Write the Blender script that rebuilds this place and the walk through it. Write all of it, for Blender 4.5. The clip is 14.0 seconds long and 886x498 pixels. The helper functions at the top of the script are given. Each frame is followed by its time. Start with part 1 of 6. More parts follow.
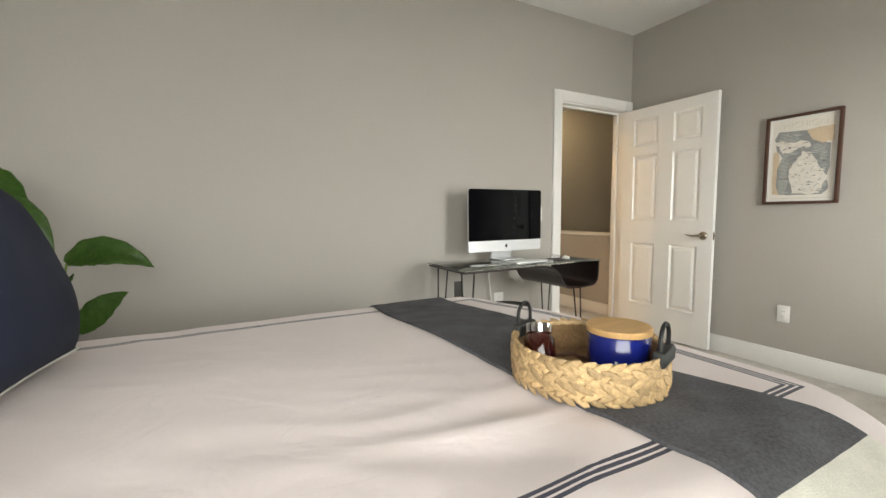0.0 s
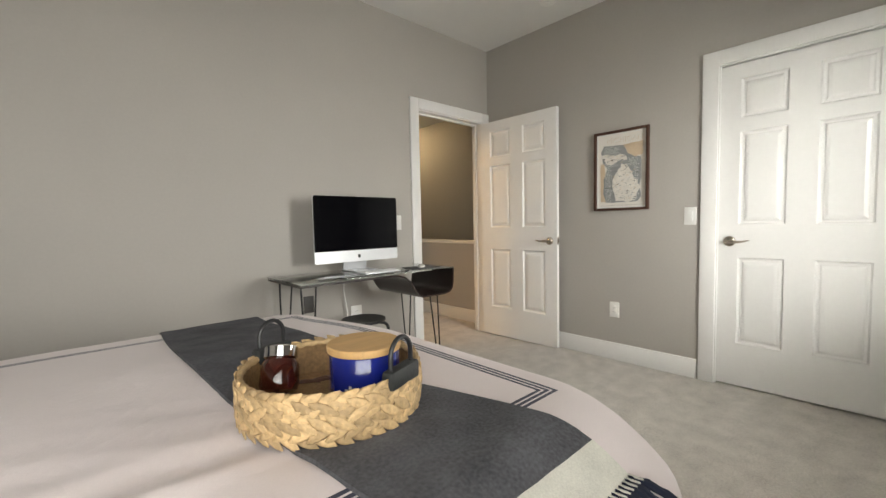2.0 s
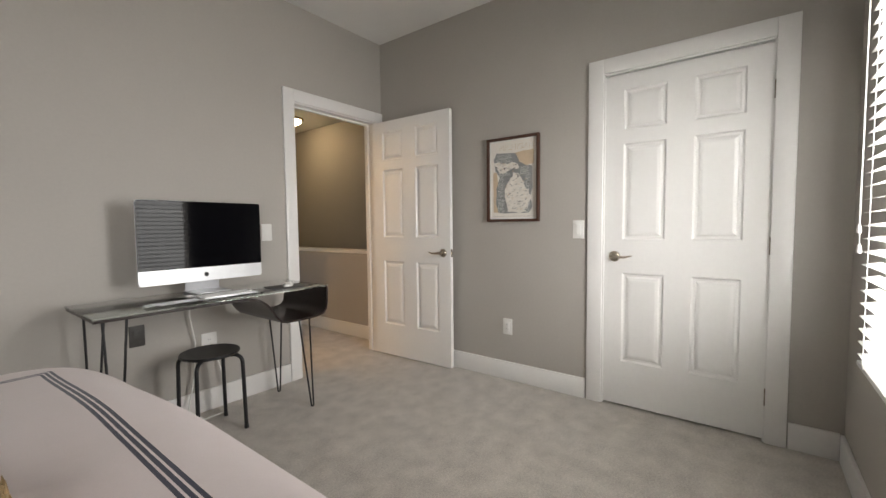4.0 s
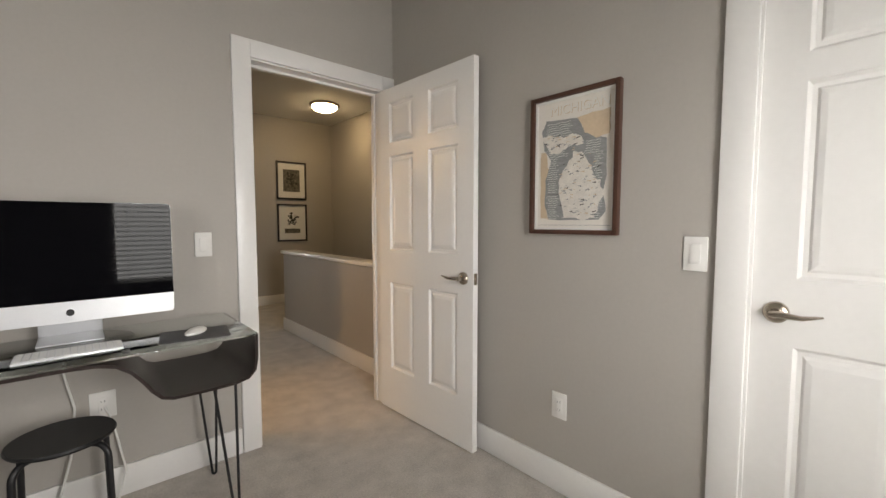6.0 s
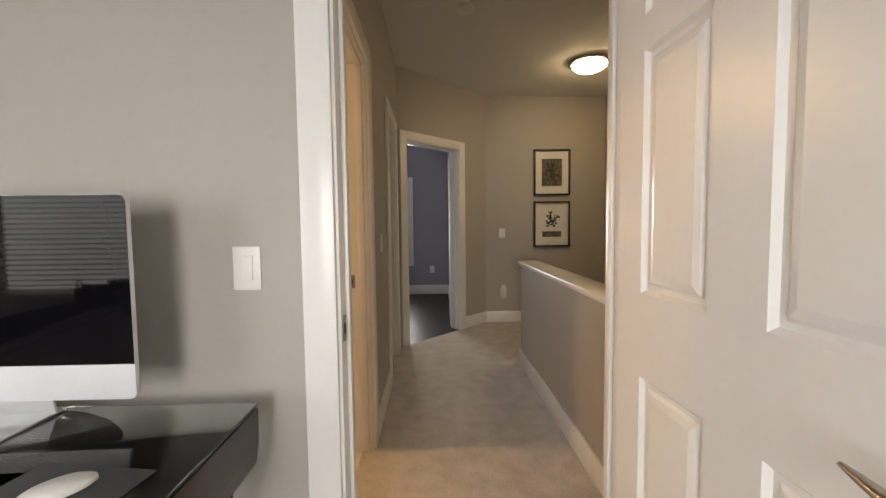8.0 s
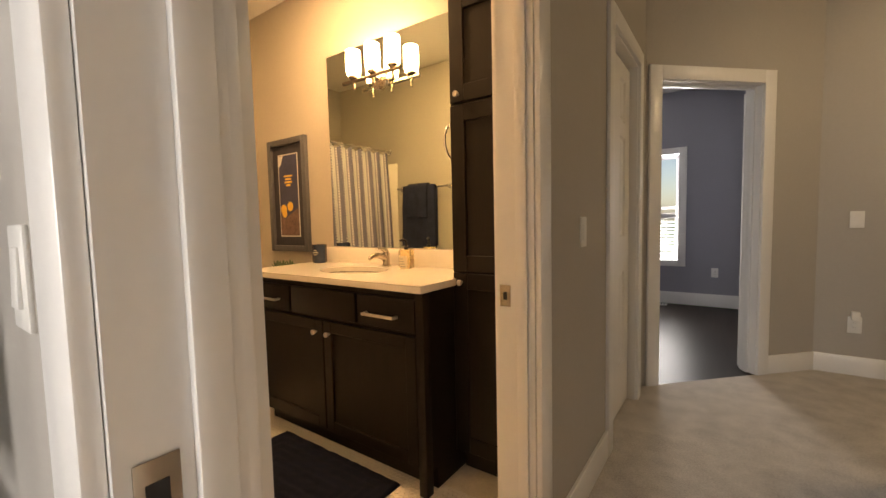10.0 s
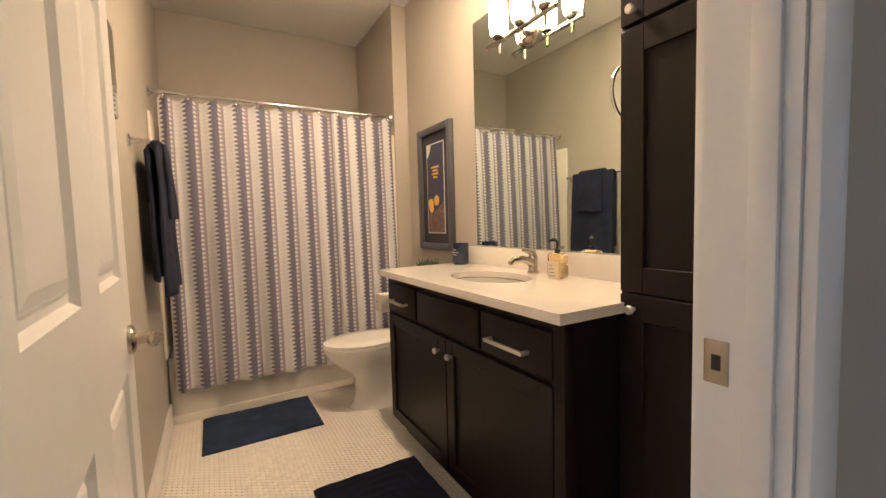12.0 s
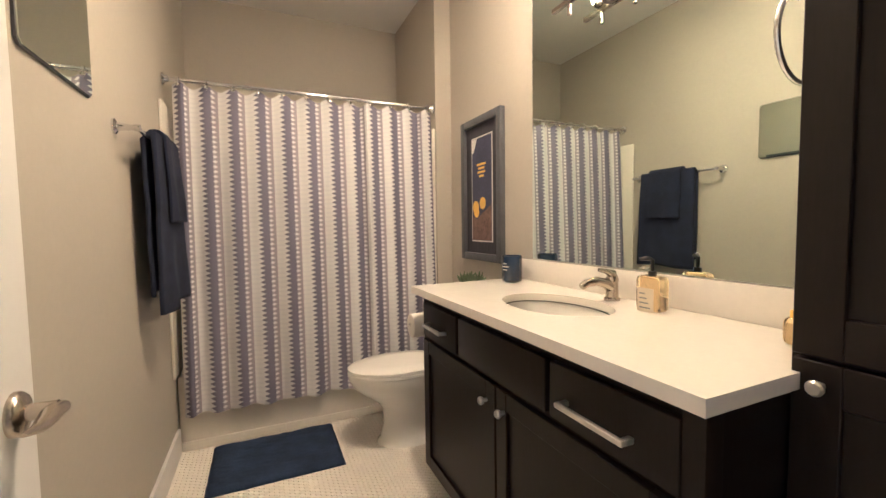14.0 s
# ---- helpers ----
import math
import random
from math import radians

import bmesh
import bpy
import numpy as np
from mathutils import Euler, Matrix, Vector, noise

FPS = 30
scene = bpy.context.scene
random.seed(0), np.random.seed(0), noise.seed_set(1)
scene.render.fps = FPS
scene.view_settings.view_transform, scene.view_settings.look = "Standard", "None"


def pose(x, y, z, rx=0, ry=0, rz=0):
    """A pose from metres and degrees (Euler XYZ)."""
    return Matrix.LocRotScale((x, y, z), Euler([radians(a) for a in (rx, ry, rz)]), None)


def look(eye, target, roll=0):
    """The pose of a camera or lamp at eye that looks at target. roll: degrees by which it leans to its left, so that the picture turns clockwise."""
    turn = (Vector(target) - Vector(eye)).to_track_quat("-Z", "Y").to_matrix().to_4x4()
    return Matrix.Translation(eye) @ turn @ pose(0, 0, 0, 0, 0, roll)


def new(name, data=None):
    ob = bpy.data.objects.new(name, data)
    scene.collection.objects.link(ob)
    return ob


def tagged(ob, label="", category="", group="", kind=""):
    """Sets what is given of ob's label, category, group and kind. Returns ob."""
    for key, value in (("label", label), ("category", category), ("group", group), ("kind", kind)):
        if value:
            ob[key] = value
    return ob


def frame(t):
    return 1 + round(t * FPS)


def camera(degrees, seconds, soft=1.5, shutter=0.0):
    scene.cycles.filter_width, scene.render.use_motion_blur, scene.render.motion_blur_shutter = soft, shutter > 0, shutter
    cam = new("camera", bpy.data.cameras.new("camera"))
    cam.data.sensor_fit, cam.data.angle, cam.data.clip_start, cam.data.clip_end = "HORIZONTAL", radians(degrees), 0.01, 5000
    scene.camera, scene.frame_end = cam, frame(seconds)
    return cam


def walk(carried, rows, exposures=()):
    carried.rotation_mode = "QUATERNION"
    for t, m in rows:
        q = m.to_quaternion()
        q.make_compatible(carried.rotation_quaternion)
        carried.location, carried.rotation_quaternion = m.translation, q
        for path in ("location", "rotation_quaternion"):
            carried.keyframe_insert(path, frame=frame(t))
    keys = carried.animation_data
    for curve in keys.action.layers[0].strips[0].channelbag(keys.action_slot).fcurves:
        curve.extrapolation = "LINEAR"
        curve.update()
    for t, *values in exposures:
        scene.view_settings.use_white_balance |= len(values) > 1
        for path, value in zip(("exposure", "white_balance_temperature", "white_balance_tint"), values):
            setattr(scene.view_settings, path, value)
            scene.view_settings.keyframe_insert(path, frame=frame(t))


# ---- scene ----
cam = camera(94.9, 14.0)
PATH = [
    (0, (0.609, 0.468, 1.118), (1.55, 2.225, 0.945), -0.5),
    (0.5, (0.665, 0.457, 1.109), (1.699, 2.162, 0.953), -0.6),
    (1, (0.757, 0.439, 1.101), (1.887, 2.083, 0.961), -1.0),
    (1.5, (0.863, 0.42, 1.096), (2.099, 1.987, 0.963), -1.2),
    (2, (0.957, 0.398, 1.09), (2.302, 1.872, 0.966), -1.2),
    (2.5, (1.036, 0.38, 1.089), (2.488, 1.751, 0.976), -1.2),
    (3, (1.122, 0.384, 1.098), (2.673, 1.643, 0.992), -0.8),
    (3.2, (1.158, 0.387, 1.107), (2.744, 1.602, 1.002), -0.8),
    (5.3, (2.086, 0.536, 1.216), (3.659, 1.765, 1.081), -0.1),
    (5.5, (2.199, 0.602, 1.226), (3.714, 1.901, 1.092), 0.1),
    (6, (2.477, 0.842, 1.215), (3.806, 2.33, 1.084), 0.0),
    (6.5, (2.779, 1.149, 1.21), (3.834, 2.844, 1.09), -0.3),
    (7, (3.05, 1.441, 1.226), (3.778, 3.3, 1.109), 0.1),
    (7.5, (3.28, 1.717, 1.216), (3.666, 3.676, 1.102), -0.4),
    (7.7, (3.346, 1.827, 1.219), (3.597, 3.807, 1.099), -0.5),
    (9.8, (3.587, 2.925, 1.168), (2.537, 4.622, 1.037), -1.4),
    (10, (3.567, 3.002, 1.159), (2.412, 4.63, 1.023), -1.3),
    (10.5, (3.521, 3.164, 1.146), (2.127, 4.59, 0.996), -1.4),
    (11, (3.477, 3.306, 1.145), (1.924, 4.558, 1.008), -1.8),
    (11.5, (3.408, 3.413, 1.141), (1.746, 4.519, 1.017), -1.7),
    (12, (3.32, 3.481, 1.148), (1.584, 4.466, 1.015), -1.6),
    (12.5, (3.229, 3.508, 1.153), (1.447, 4.405, 1.016), -1.5),
    (13, (3.155, 3.579, 1.154), (1.345, 4.42, 1.019), -1.3),
    (13.5, (3.072, 3.629, 1.153), (1.249, 4.443, 1.03), -1.1),
    (14, (2.959, 3.644, 1.168), (1.135, 4.457, 1.053), -0.8),
]
EXPOSURES = [
    (0.0, 0.12, 7150, 7), (3.0, -0.22, 7050, 11), (5.5, -0.3, 6950, 14), (6.0, -0.27, 7100, 13), (6.5, 0.0, 7300, 16), (7.7, 0.03, 7100, 14),
    (9.8, 0.35, 7450, 15), (10.5, 0.32, 7400, 17), (11.0, 0.3, 6350, 15), (11.5, 0.36, 5300, 13), (12.0, 0.38, 4900, 11), (13.0, 0.44, 4600, 10), (14.0, 0.47, 4500, 9),
]
walk(cam, [(t, look(eye, target, roll)) for t, eye, target, roll in PATH], EXPOSURES)

# ---- world and lights ----
world = bpy.data.worlds.new("world")
scene.world = world
world.use_nodes = True
wn = world.node_tree.nodes
sky = wn.new("ShaderNodeTexSky")
sky.sky_type, sky.sun_disc = "NISHITA", False
sky.sun_elevation, sky.sun_rotation = radians(50), radians(200)
world.node_tree.links.new(sky.outputs[0], wn["Background"].inputs[0])
wn["Background"].inputs[1].default_value = 0.1
sun_data = bpy.data.lights.new("sun", "SUN")
sun_data.energy, sun_data.angle, sun_data.color = 0.8, radians(12), (1, 0.95, 0.88)
sun = new("sun", sun_data)
sun.matrix_world = look((0, -8, 12), (1, 0, 0))


def window_light(name, place, target, width, height, watts, colour):
    data = bpy.data.lights.new(name, "AREA")
    data.shape, data.size, data.size_y, data.energy, data.color = "RECTANGLE", width, height, watts, colour
    lamp = new(name, data)
    lamp.matrix_world = look(place, target)
    return lamp


DAY = (0.93, 0.97, 1.0)
window_light("daylight_east_window", (3.07, -0.05, 1.32), (3.07, 1, 1.32), 0.68, 1.3, 62, DAY)
window_light("daylight_bed_window", (0.3, -0.05, 1.32), (0.3, 1, 1.32), 1.6, 1.3, 55, DAY)
window_light("daylight_far_room", (2.72, 9.2, 1.27), (2.72, 8, 1.27), 0.6, 1.4, 55, DAY)

# ---- helpers for building ----
GROUND = {}


def box(bm, lo, hi, bevel=0.0, segments=2, turn=None):
    tmp = bmesh.new()
    size = [b - a for a, b in zip(lo, hi)]
    mid = [(a + b) / 2 for a, b in zip(lo, hi)]
    bmesh.ops.create_cube(tmp, size=1, matrix=Matrix.Diagonal(size + [1]))
    if bevel:
        bmesh.ops.bevel(tmp, geom=tmp.edges[:], offset=min(bevel, min(size) * 0.49), segments=segments, affect="EDGES", profile=0.5)
    m = Matrix.Translation(mid)
    if turn is not None:
        m = turn @ m
    tmp.transform(m)
    merge(bm, tmp)
    return bm


def put(bm, m):
    bm.transform(m)
    if m.determinant() < 0:
        bmesh.ops.reverse_faces(bm, faces=bm.faces[:])


def merge(bm, tmp):
    me = bpy.data.meshes.new("tmp")
    tmp.to_mesh(me)
    tmp.free()
    bm.from_mesh(me)
    bpy.data.meshes.remove(me)


def boxes(*pairs, bevel=0.0):
    bm = bmesh.new()
    for lo, hi in pairs:
        box(bm, lo, hi, bevel)
    return bm


def tube(bm, points, radius, seg=10, caps=True):
    pts = [Vector(p) for p in points]
    rings, side = [], None
    for i, p in enumerate(pts):
        d = (pts[min(i + 1, len(pts) - 1)] - pts[max(i - 1, 0)]).normalized()
        if side is None:
            side = d.orthogonal().normalized()
        side = (side - d * side.dot(d)).normalized()
        up = d.cross(side)
        r = radius[i] if isinstance(radius, (list, tuple)) else radius
        rings.append([bm.verts.new(p + (side * math.cos(a) + up * math.sin(a)) * r) for a in (2 * math.pi * k / seg for k in range(seg))])
    for a, b in zip(rings, rings[1:]):
        for k in range(seg):
            bm.faces.new((a[k], a[(k + 1) % seg], b[(k + 1) % seg], b[k]))
    if caps:
        bm.faces.new(rings[0][::-1])
        bm.faces.new(rings[-1])
    return bm


def lathe(bm, centre, profile, seg=28, sx=1.0, sy=1.0, turn=None):
    """A turned shape: profile of (radius, height), closed at both ends."""
    c = Vector(centre)
    rings = []
    for r, z in profile:
        ring = []
        for k in range(seg):
            a = 2 * math.pi * k / seg
            v = Vector((r * math.cos(a) * sx, r * math.sin(a) * sy, z))
            ring.append(bm.verts.new(c + (turn @ v if turn is not None else v)))
        rings.append(ring)
    for a, b in zip(rings, rings[1:]):
        for k in range(seg):
            bm.faces.new((a[k], a[(k + 1) % seg], b[(k + 1) % seg], b[k]))
    bm.faces.new(rings[0][::-1])
    bm.faces.new(rings[-1])
    return bm


def arc(c, r, a0, a1, n, u, v):
    return [Vector(c) + (Vector(u) * math.cos(a) + Vector(v) * math.sin(a)) * r for a in (radians(a0 + (a1 - a0) * i / n) for i in range(n + 1))]


def prism(bm, outline, axis_a, axis_b, normal, origin, depth):
    """A flat outline given in the plane (axis_a, axis_b), given depth along normal."""
    a, b, n, o = Vector(axis_a), Vector(axis_b), Vector(normal), Vector(origin)
    front = [bm.verts.new(o + a * x + b * y + n * depth) for x, y in outline]
    back = [bm.verts.new(o + a * x + b * y) for x, y in outline]
    bm.faces.new(front)
    bm.faces.new(back[::-1])
    k = len(front)
    for i in range(k):
        bm.faces.new((front[i], back[i], back[(i + 1) % k], front[(i + 1) % k]))
    bmesh.ops.recalc_face_normals(bm, faces=bm.faces[:])
    return bm


def mesh_of(name, bm, material, smooth=40):
    me = bpy.data.meshes.new(name)
    bm.normal_update()
    bm.to_mesh(me)
    bm.free()
    if smooth:
        me.polygons.foreach_set("use_smooth", [True] * len(me.polygons))
        me.set_sharp_from_angle(angle=radians(smooth))
    if material:
        me.materials.append(material)
    return me


def structure(name, bm, material, label="", smooth=0):
    return tagged(new(name, mesh_of(name, bm, material, smooth)), label=label, kind="structure")


def thing(name, base, label, category, group=""):
    ob = new(name)
    ob.empty_display_size = 0.1
    ob.location = base
    GROUND[ob] = Vector(base)
    return tagged(ob, label, category, group)


def part(name, bm, material, parent, label="", smooth=40):
    """Links a mesh, given in world places, as one part under a thing or a part."""
    base = GROUND.get(parent, Vector((0, 0, 0)))
    if parent.type == "MESH" and parent not in GROUND:
        base = Vector((0, 0, 0))
    bm.transform(Matrix.Translation(-base))
    ob = new(name, mesh_of(name, bm, material, smooth))
    ob.parent = parent
    GROUND[ob] = base
    return tagged(ob, label)


def solo(name, bm, material, label, category, group="", smooth=40):
    """A thing of one mesh."""
    ob = new(name, mesh_of(name, bm, material, smooth))
    GROUND[ob] = Vector((0, 0, 0))
    return tagged(ob, label, category, group)


# ---- materials ----
def material(name, colour, rough=0.6, metal=0.0, vary=0.08, scale=6.0, fine=80.0, bump=0.0, bump_scale=None, coat=0.0, emit=None, glow=0.0, spread=(1, 1, 1), sheen=0.0):
    m = bpy.data.materials.new(name)
    m.use_nodes = True
    nt = m.node_tree
    b = nt.nodes["Principled BSDF"]
    b.inputs["Roughness"].default_value, b.inputs["Metallic"].default_value = rough, metal
    b.inputs["Coat Weight"].default_value, b.inputs["Sheen Weight"].default_value = coat, sheen
    tc = nt.nodes.new("ShaderNodeTexCoord")
    mp = nt.nodes.new("ShaderNodeMapping")
    mp.inputs["Scale"].default_value = spread
    nt.links.new(tc.outputs["Object"], mp.inputs[0])
    big, small = nt.nodes.new("ShaderNodeTexNoise"), nt.nodes.new("ShaderNodeTexNoise")
    big.inputs["Scale"].default_value, small.inputs["Scale"].default_value = scale, fine
    big.inputs["Detail"].default_value, small.inputs["Detail"].default_value = 3, 3
    for n in (big, small):
        nt.links.new(mp.outputs[0], n.inputs["Vector"])
    add = nt.nodes.new("ShaderNodeMath")
    nt.links.new(big.outputs[0], add.inputs[0])
    nt.links.new(small.outputs[0], add.inputs[1])
    ramp = nt.nodes.new("ShaderNodeMapRange")
    ramp.inputs[1].default_value, ramp.inputs[2].default_value = 0.6, 1.4
    ramp.inputs[3].default_value, ramp.inputs[4].default_value = 1 - vary, 1 + vary
    nt.links.new(add.outputs[0], ramp.inputs[0])
    mix = nt.nodes.new("ShaderNodeMix")
    mix.data_type, mix.blend_type = "RGBA", "MULTIPLY"
    mix.inputs[0].default_value = 1
    mix.inputs[6].default_value = (*colour, 1)
    nt.links.new(ramp.outputs[0], mix.inputs[7])
    nt.links.new(mix.outputs[2], b.inputs["Base Color"])
    if bump:
        bp = nt.nodes.new("ShaderNodeBump")
        bp.inputs["Strength"].default_value, bp.inputs["Distance"].default_value = bump, 0.004
        if bump_scale:
            third = nt.nodes.new("ShaderNodeTexNoise")
            third.inputs["Scale"].default_value, third.inputs["Detail"].default_value = bump_scale, 2
            nt.links.new(mp.outputs[0], third.inputs["Vector"])
            nt.links.new(third.outputs[0], bp.inputs["Height"])
        else:
            nt.links.new(small.outputs[0], bp.inputs["Height"])
        nt.links.new(bp.outputs[0], b.inputs["Normal"])
    if emit:
        b.inputs["Emission Color"].default_value = (*emit, 1)
        b.inputs["Emission Strength"].default_value = glow
    return m


def math_node(nt, op, a, b=None, c=None):
    n = nt.nodes.new("ShaderNodeMath")
    n.operation = op
    for i, v in enumerate((a, b, c)):
        if v is None:
            continue
        if isinstance(v, (int, float)):
            n.inputs[i].default_value = v
        else:
            nt.links.new(v, n.inputs[i])
    return n.outputs[0]


def blend_in(m, mask, colour):
    """Lays a colour over a material's own, by a mask socket."""
    nt = m.node_tree
    b = nt.nodes["Principled BSDF"]
    old = b.inputs["Base Color"].links[0].from_socket
    mix = nt.nodes.new("ShaderNodeMix")
    mix.data_type = "RGBA"
    nt.links.new(mask, mix.inputs[0])
    nt.links.new(old, mix.inputs[6])
    mix.inputs[7].default_value = (*colour, 1)
    nt.links.new(mix.outputs[2], b.inputs["Base Color"])
    return m


def glass(name, colour, rough=0.0):
    m = bpy.data.materials.new(name)
    m.use_nodes = True
    b = m.node_tree.nodes["Principled BSDF"]
    b.inputs["Base Color"].default_value = (*colour, 1)
    b.inputs["Transmission Weight"].default_value, b.inputs["Roughness"].default_value, b.inputs["IOR"].default_value = 1, rough, 1.45
    return m


PAINT = material("greige_wall_paint", (0.42, 0.395, 0.36), 0.62, vary=0.03, scale=1.5, fine=60, bump=0.06, bump_scale=260)
PAINT_BATH = material("beige_bath_paint", (0.44, 0.405, 0.345), 0.6, vary=0.03, scale=1.5, fine=60, bump=0.06, bump_scale=260)
PAINT_FAR = material("blue_grey_paint", (0.30, 0.30, 0.345), 0.62, vary=0.03, scale=1.5, fine=60, bump=0.06, bump_scale=260)
CEIL = material("ceiling_paint", (0.74, 0.73, 0.71), 0.8, vary=0.02, scale=2, fine=90, bump=0.1, bump_scale=180)
WHITE = material("white_trim_paint", (0.80, 0.79, 0.77), 0.29, vary=0.02, scale=3, fine=50, bump=0.02, bump_scale=40)
CARPET = material("carpet_pile", (0.50, 0.46, 0.415), 0.95, vary=0.30, scale=9.0, fine=110, bump=1.0, bump_scale=260, sheen=0.3)
DARKWOOD = material("dark_floor_wood", (0.020, 0.014, 0.012), 0.38, vary=0.35, scale=3, fine=30, bump=0.1, spread=(9, 0.8, 1))
ESPRESSO = material("espresso_cabinet", (0.011, 0.0075, 0.006), 0.42, vary=0.25, scale=4, fine=30, bump=0.05, spread=(6, 6, 0.7))
WALNUT = material("walnut_frame", (0.075, 0.032, 0.020), 0.4, vary=0.3, scale=6, fine=50, bump=0.05, spread=(4, 4, 1))
DESKPLY = material("dark_moulded_plywood", (0.020, 0.011, 0.009), 0.3, vary=0.3, scale=4, fine=40, bump=0.03, spread=(1, 8, 8))
BLACKMETAL = material("black_powder_coat", (0.012, 0.012, 0.013), 0.42, vary=0.15, scale=20, fine=200, bump=0.03)
NICKEL = material("satin_nickel", (0.47, 0.415, 0.35), 0.26, 1.0, vary=0.06, scale=30, fine=300)
CHROME = material("chrome", (0.75, 0.75, 0.76), 0.08, 1.0, vary=0.03, scale=20, fine=200)
SATIN = material("bright_satin_metal", (0.70, 0.68, 0.64), 0.34, 0.9, vary=0.05, scale=30, fine=300)
ALU = material("brushed_aluminium", (0.76, 0.77, 0.79), 0.36, 0.45, vary=0.03, scale=20, fine=260)
SCREEN = material("black_screen_glass", (0.003, 0.003, 0.004), 0.035, vary=0.02, scale=5, fine=50)
SCREEN.node_tree.nodes["Principled BSDF"].inputs["Specular IOR Level"].default_value = 0.10
PLASTIC = material("white_plastic", (0.78, 0.77, 0.74), 0.35, vary=0.02, scale=20, fine=120)
KEYCAPS = material("white_keys", (0.82, 0.82, 0.81), 0.5, vary=0.04, scale=40, fine=200)
PADGREY = material("grey_mouse_pad", (0.075, 0.075, 0.08), 0.6, vary=0.1, scale=40, fine=400)
DARKSLOT = material("dark_slot", (0.02, 0.02, 0.02), 0.6, vary=0.1)
GREYPLATE = material("dark_bronze_plate", (0.06, 0.055, 0.05), 0.5, vary=0.1)
DESKGLASS = glass("green_tinted_glass", (0.86, 0.93, 0.90))
CLEAR = glass("clear_glass", (1, 1, 1))
MIRROR = material("mirror_silver", (0.80, 0.88, 0.815), 0.0, 1.0, vary=0.005, scale=2, fine=20)
DUVET = material("pale_pink_cotton", (0.74, 0.655, 0.65), 0.85, vary=0.035, scale=5, fine=300, bump=0.12, bump_scale=700, sheen=0.2)
THROW = material("charcoal_woven_throw", (0.098, 0.098, 0.110), 0.95, vary=0.55, scale=10, fine=170, bump=0.7, bump_scale=900)
CREAM = material("cream_woven_band", (0.70, 0.68, 0.61), 0.95, vary=0.15, scale=20, fine=300, bump=0.6, bump_scale=600)
NAVY = material("navy_cotton", (0.007, 0.011, 0.030), 0.85, vary=0.2, scale=8, fine=300, bump=0.2, bump_scale=500)
NAVYTERRY = material("navy_terry", (0.012, 0.017, 0.044), 0.98, vary=0.45, scale=14, fine=220, bump=1.0, bump_scale=420)
MATBLUE = material("blue_tufted_mat", (0.055, 0.085, 0.17), 0.98, vary=0.5, scale=9, fine=200, bump=1.0, bump_scale=350)
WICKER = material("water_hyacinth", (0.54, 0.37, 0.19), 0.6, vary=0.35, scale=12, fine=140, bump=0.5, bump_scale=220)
# wicker with the shade inside and between strands put into its colour
WICKERSHADE = material("shaded_inner_weave", (0.24, 0.14, 0.06), 0.75, vary=0.4, scale=14, fine=140, bump=0.6, bump_scale=200)
LIDWOOD = material("bamboo_lid", (0.60, 0.37, 0.16), 0.45, vary=0.14, scale=6, fine=40, spread=(1, 14, 1), bump=0.04)
COBALT = material("cobalt_ceramic", (0.008, 0.016, 0.17), 0.16, vary=0.05, scale=8, fine=60, coat=0.5)
AMBER = material("dark_amber_glass", (0.045, 0.008, 0.005), 0.06, vary=0.1, scale=8, coat=0.6)
LEATHER = material("black_leather_pad", (0.02, 0.022, 0.022), 0.55, vary=0.2, scale=30, fine=260, bump=0.3)
LEAF = material("glossy_green_leaf", (0.065, 0.155, 0.022), 0.34, vary=0.35, scale=9, fine=60, bump=0.2, bump_scale=40, coat=0.2)
STEM = material("green_stem", (0.14, 0.20, 0.05), 0.5, vary=0.2)
POT = material("pale_planter", (0.55, 0.53, 0.50), 0.6, vary=0.1)
SOIL = material("potting_soil", (0.03, 0.022, 0.016), 0.95, vary=0.4, scale=30, fine=120, bump=0.8)
QUARTZ = material("white_quartz", (0.80, 0.76, 0.69), 0.14, vary=0.03, scale=9, fine=80, coat=0.3)
PORCELAIN = material("white_porcelain", (0.80, 0.78, 0.73), 0.1, vary=0.015, scale=4, fine=40, coat=0.4)
ACRYLIC = material("white_acrylic", (0.78, 0.74, 0.66), 0.2, vary=0.03, scale=4, fine=40)
TILE = material("white_mosaic_tile", (0.88, 0.84, 0.77), 0.25, vary=0.06, scale=12, fine=90)
GROUT = material("beige_grout", (0.72, 0.66, 0.57), 0.9, vary=0.12, scale=20, fine=120, bump=0.3)
PAPER = material("off_white_paper", (0.74, 0.70, 0.64), 0.8, vary=0.04, scale=10, fine=100)
MATBOARD = material("white_mat_board", (0.72, 0.71, 0.67), 0.8, vary=0.03)
LAKE = material("grey_blue_print", (0.27, 0.275, 0.27), 0.8, vary=0.25, scale=14, fine=90, spread=(1, 1, 6))
TAN = material("tan_print", (0.60, 0.47, 0.33), 0.8, vary=0.08, scale=14)
LAND = material("speckled_print", (0.70, 0.66, 0.60), 0.8, vary=0.15, scale=30, fine=160)
INK = material("dark_print_marks", (0.07, 0.06, 0.055), 0.8, vary=0.4, scale=40)
ARTDARK = material("dark_botanical_print", (0.12, 0.11, 0.085), 0.8, vary=0.8, scale=24, fine=60)
ARTMID = material("sepia_foliage_print", (0.045, 0.042, 0.032), 0.8, vary=0.7, scale=40, fine=90)
FRAMEBLACK = material("black_brown_frame", (0.022, 0.016, 0.012), 0.4, vary=0.2, scale=20)
FRAMEGREY = material("grey_painted_frame", (0.085, 0.088, 0.10), 0.5, vary=0.25, scale=12, fine=60, spread=(4, 4, 1), bump=0.1)
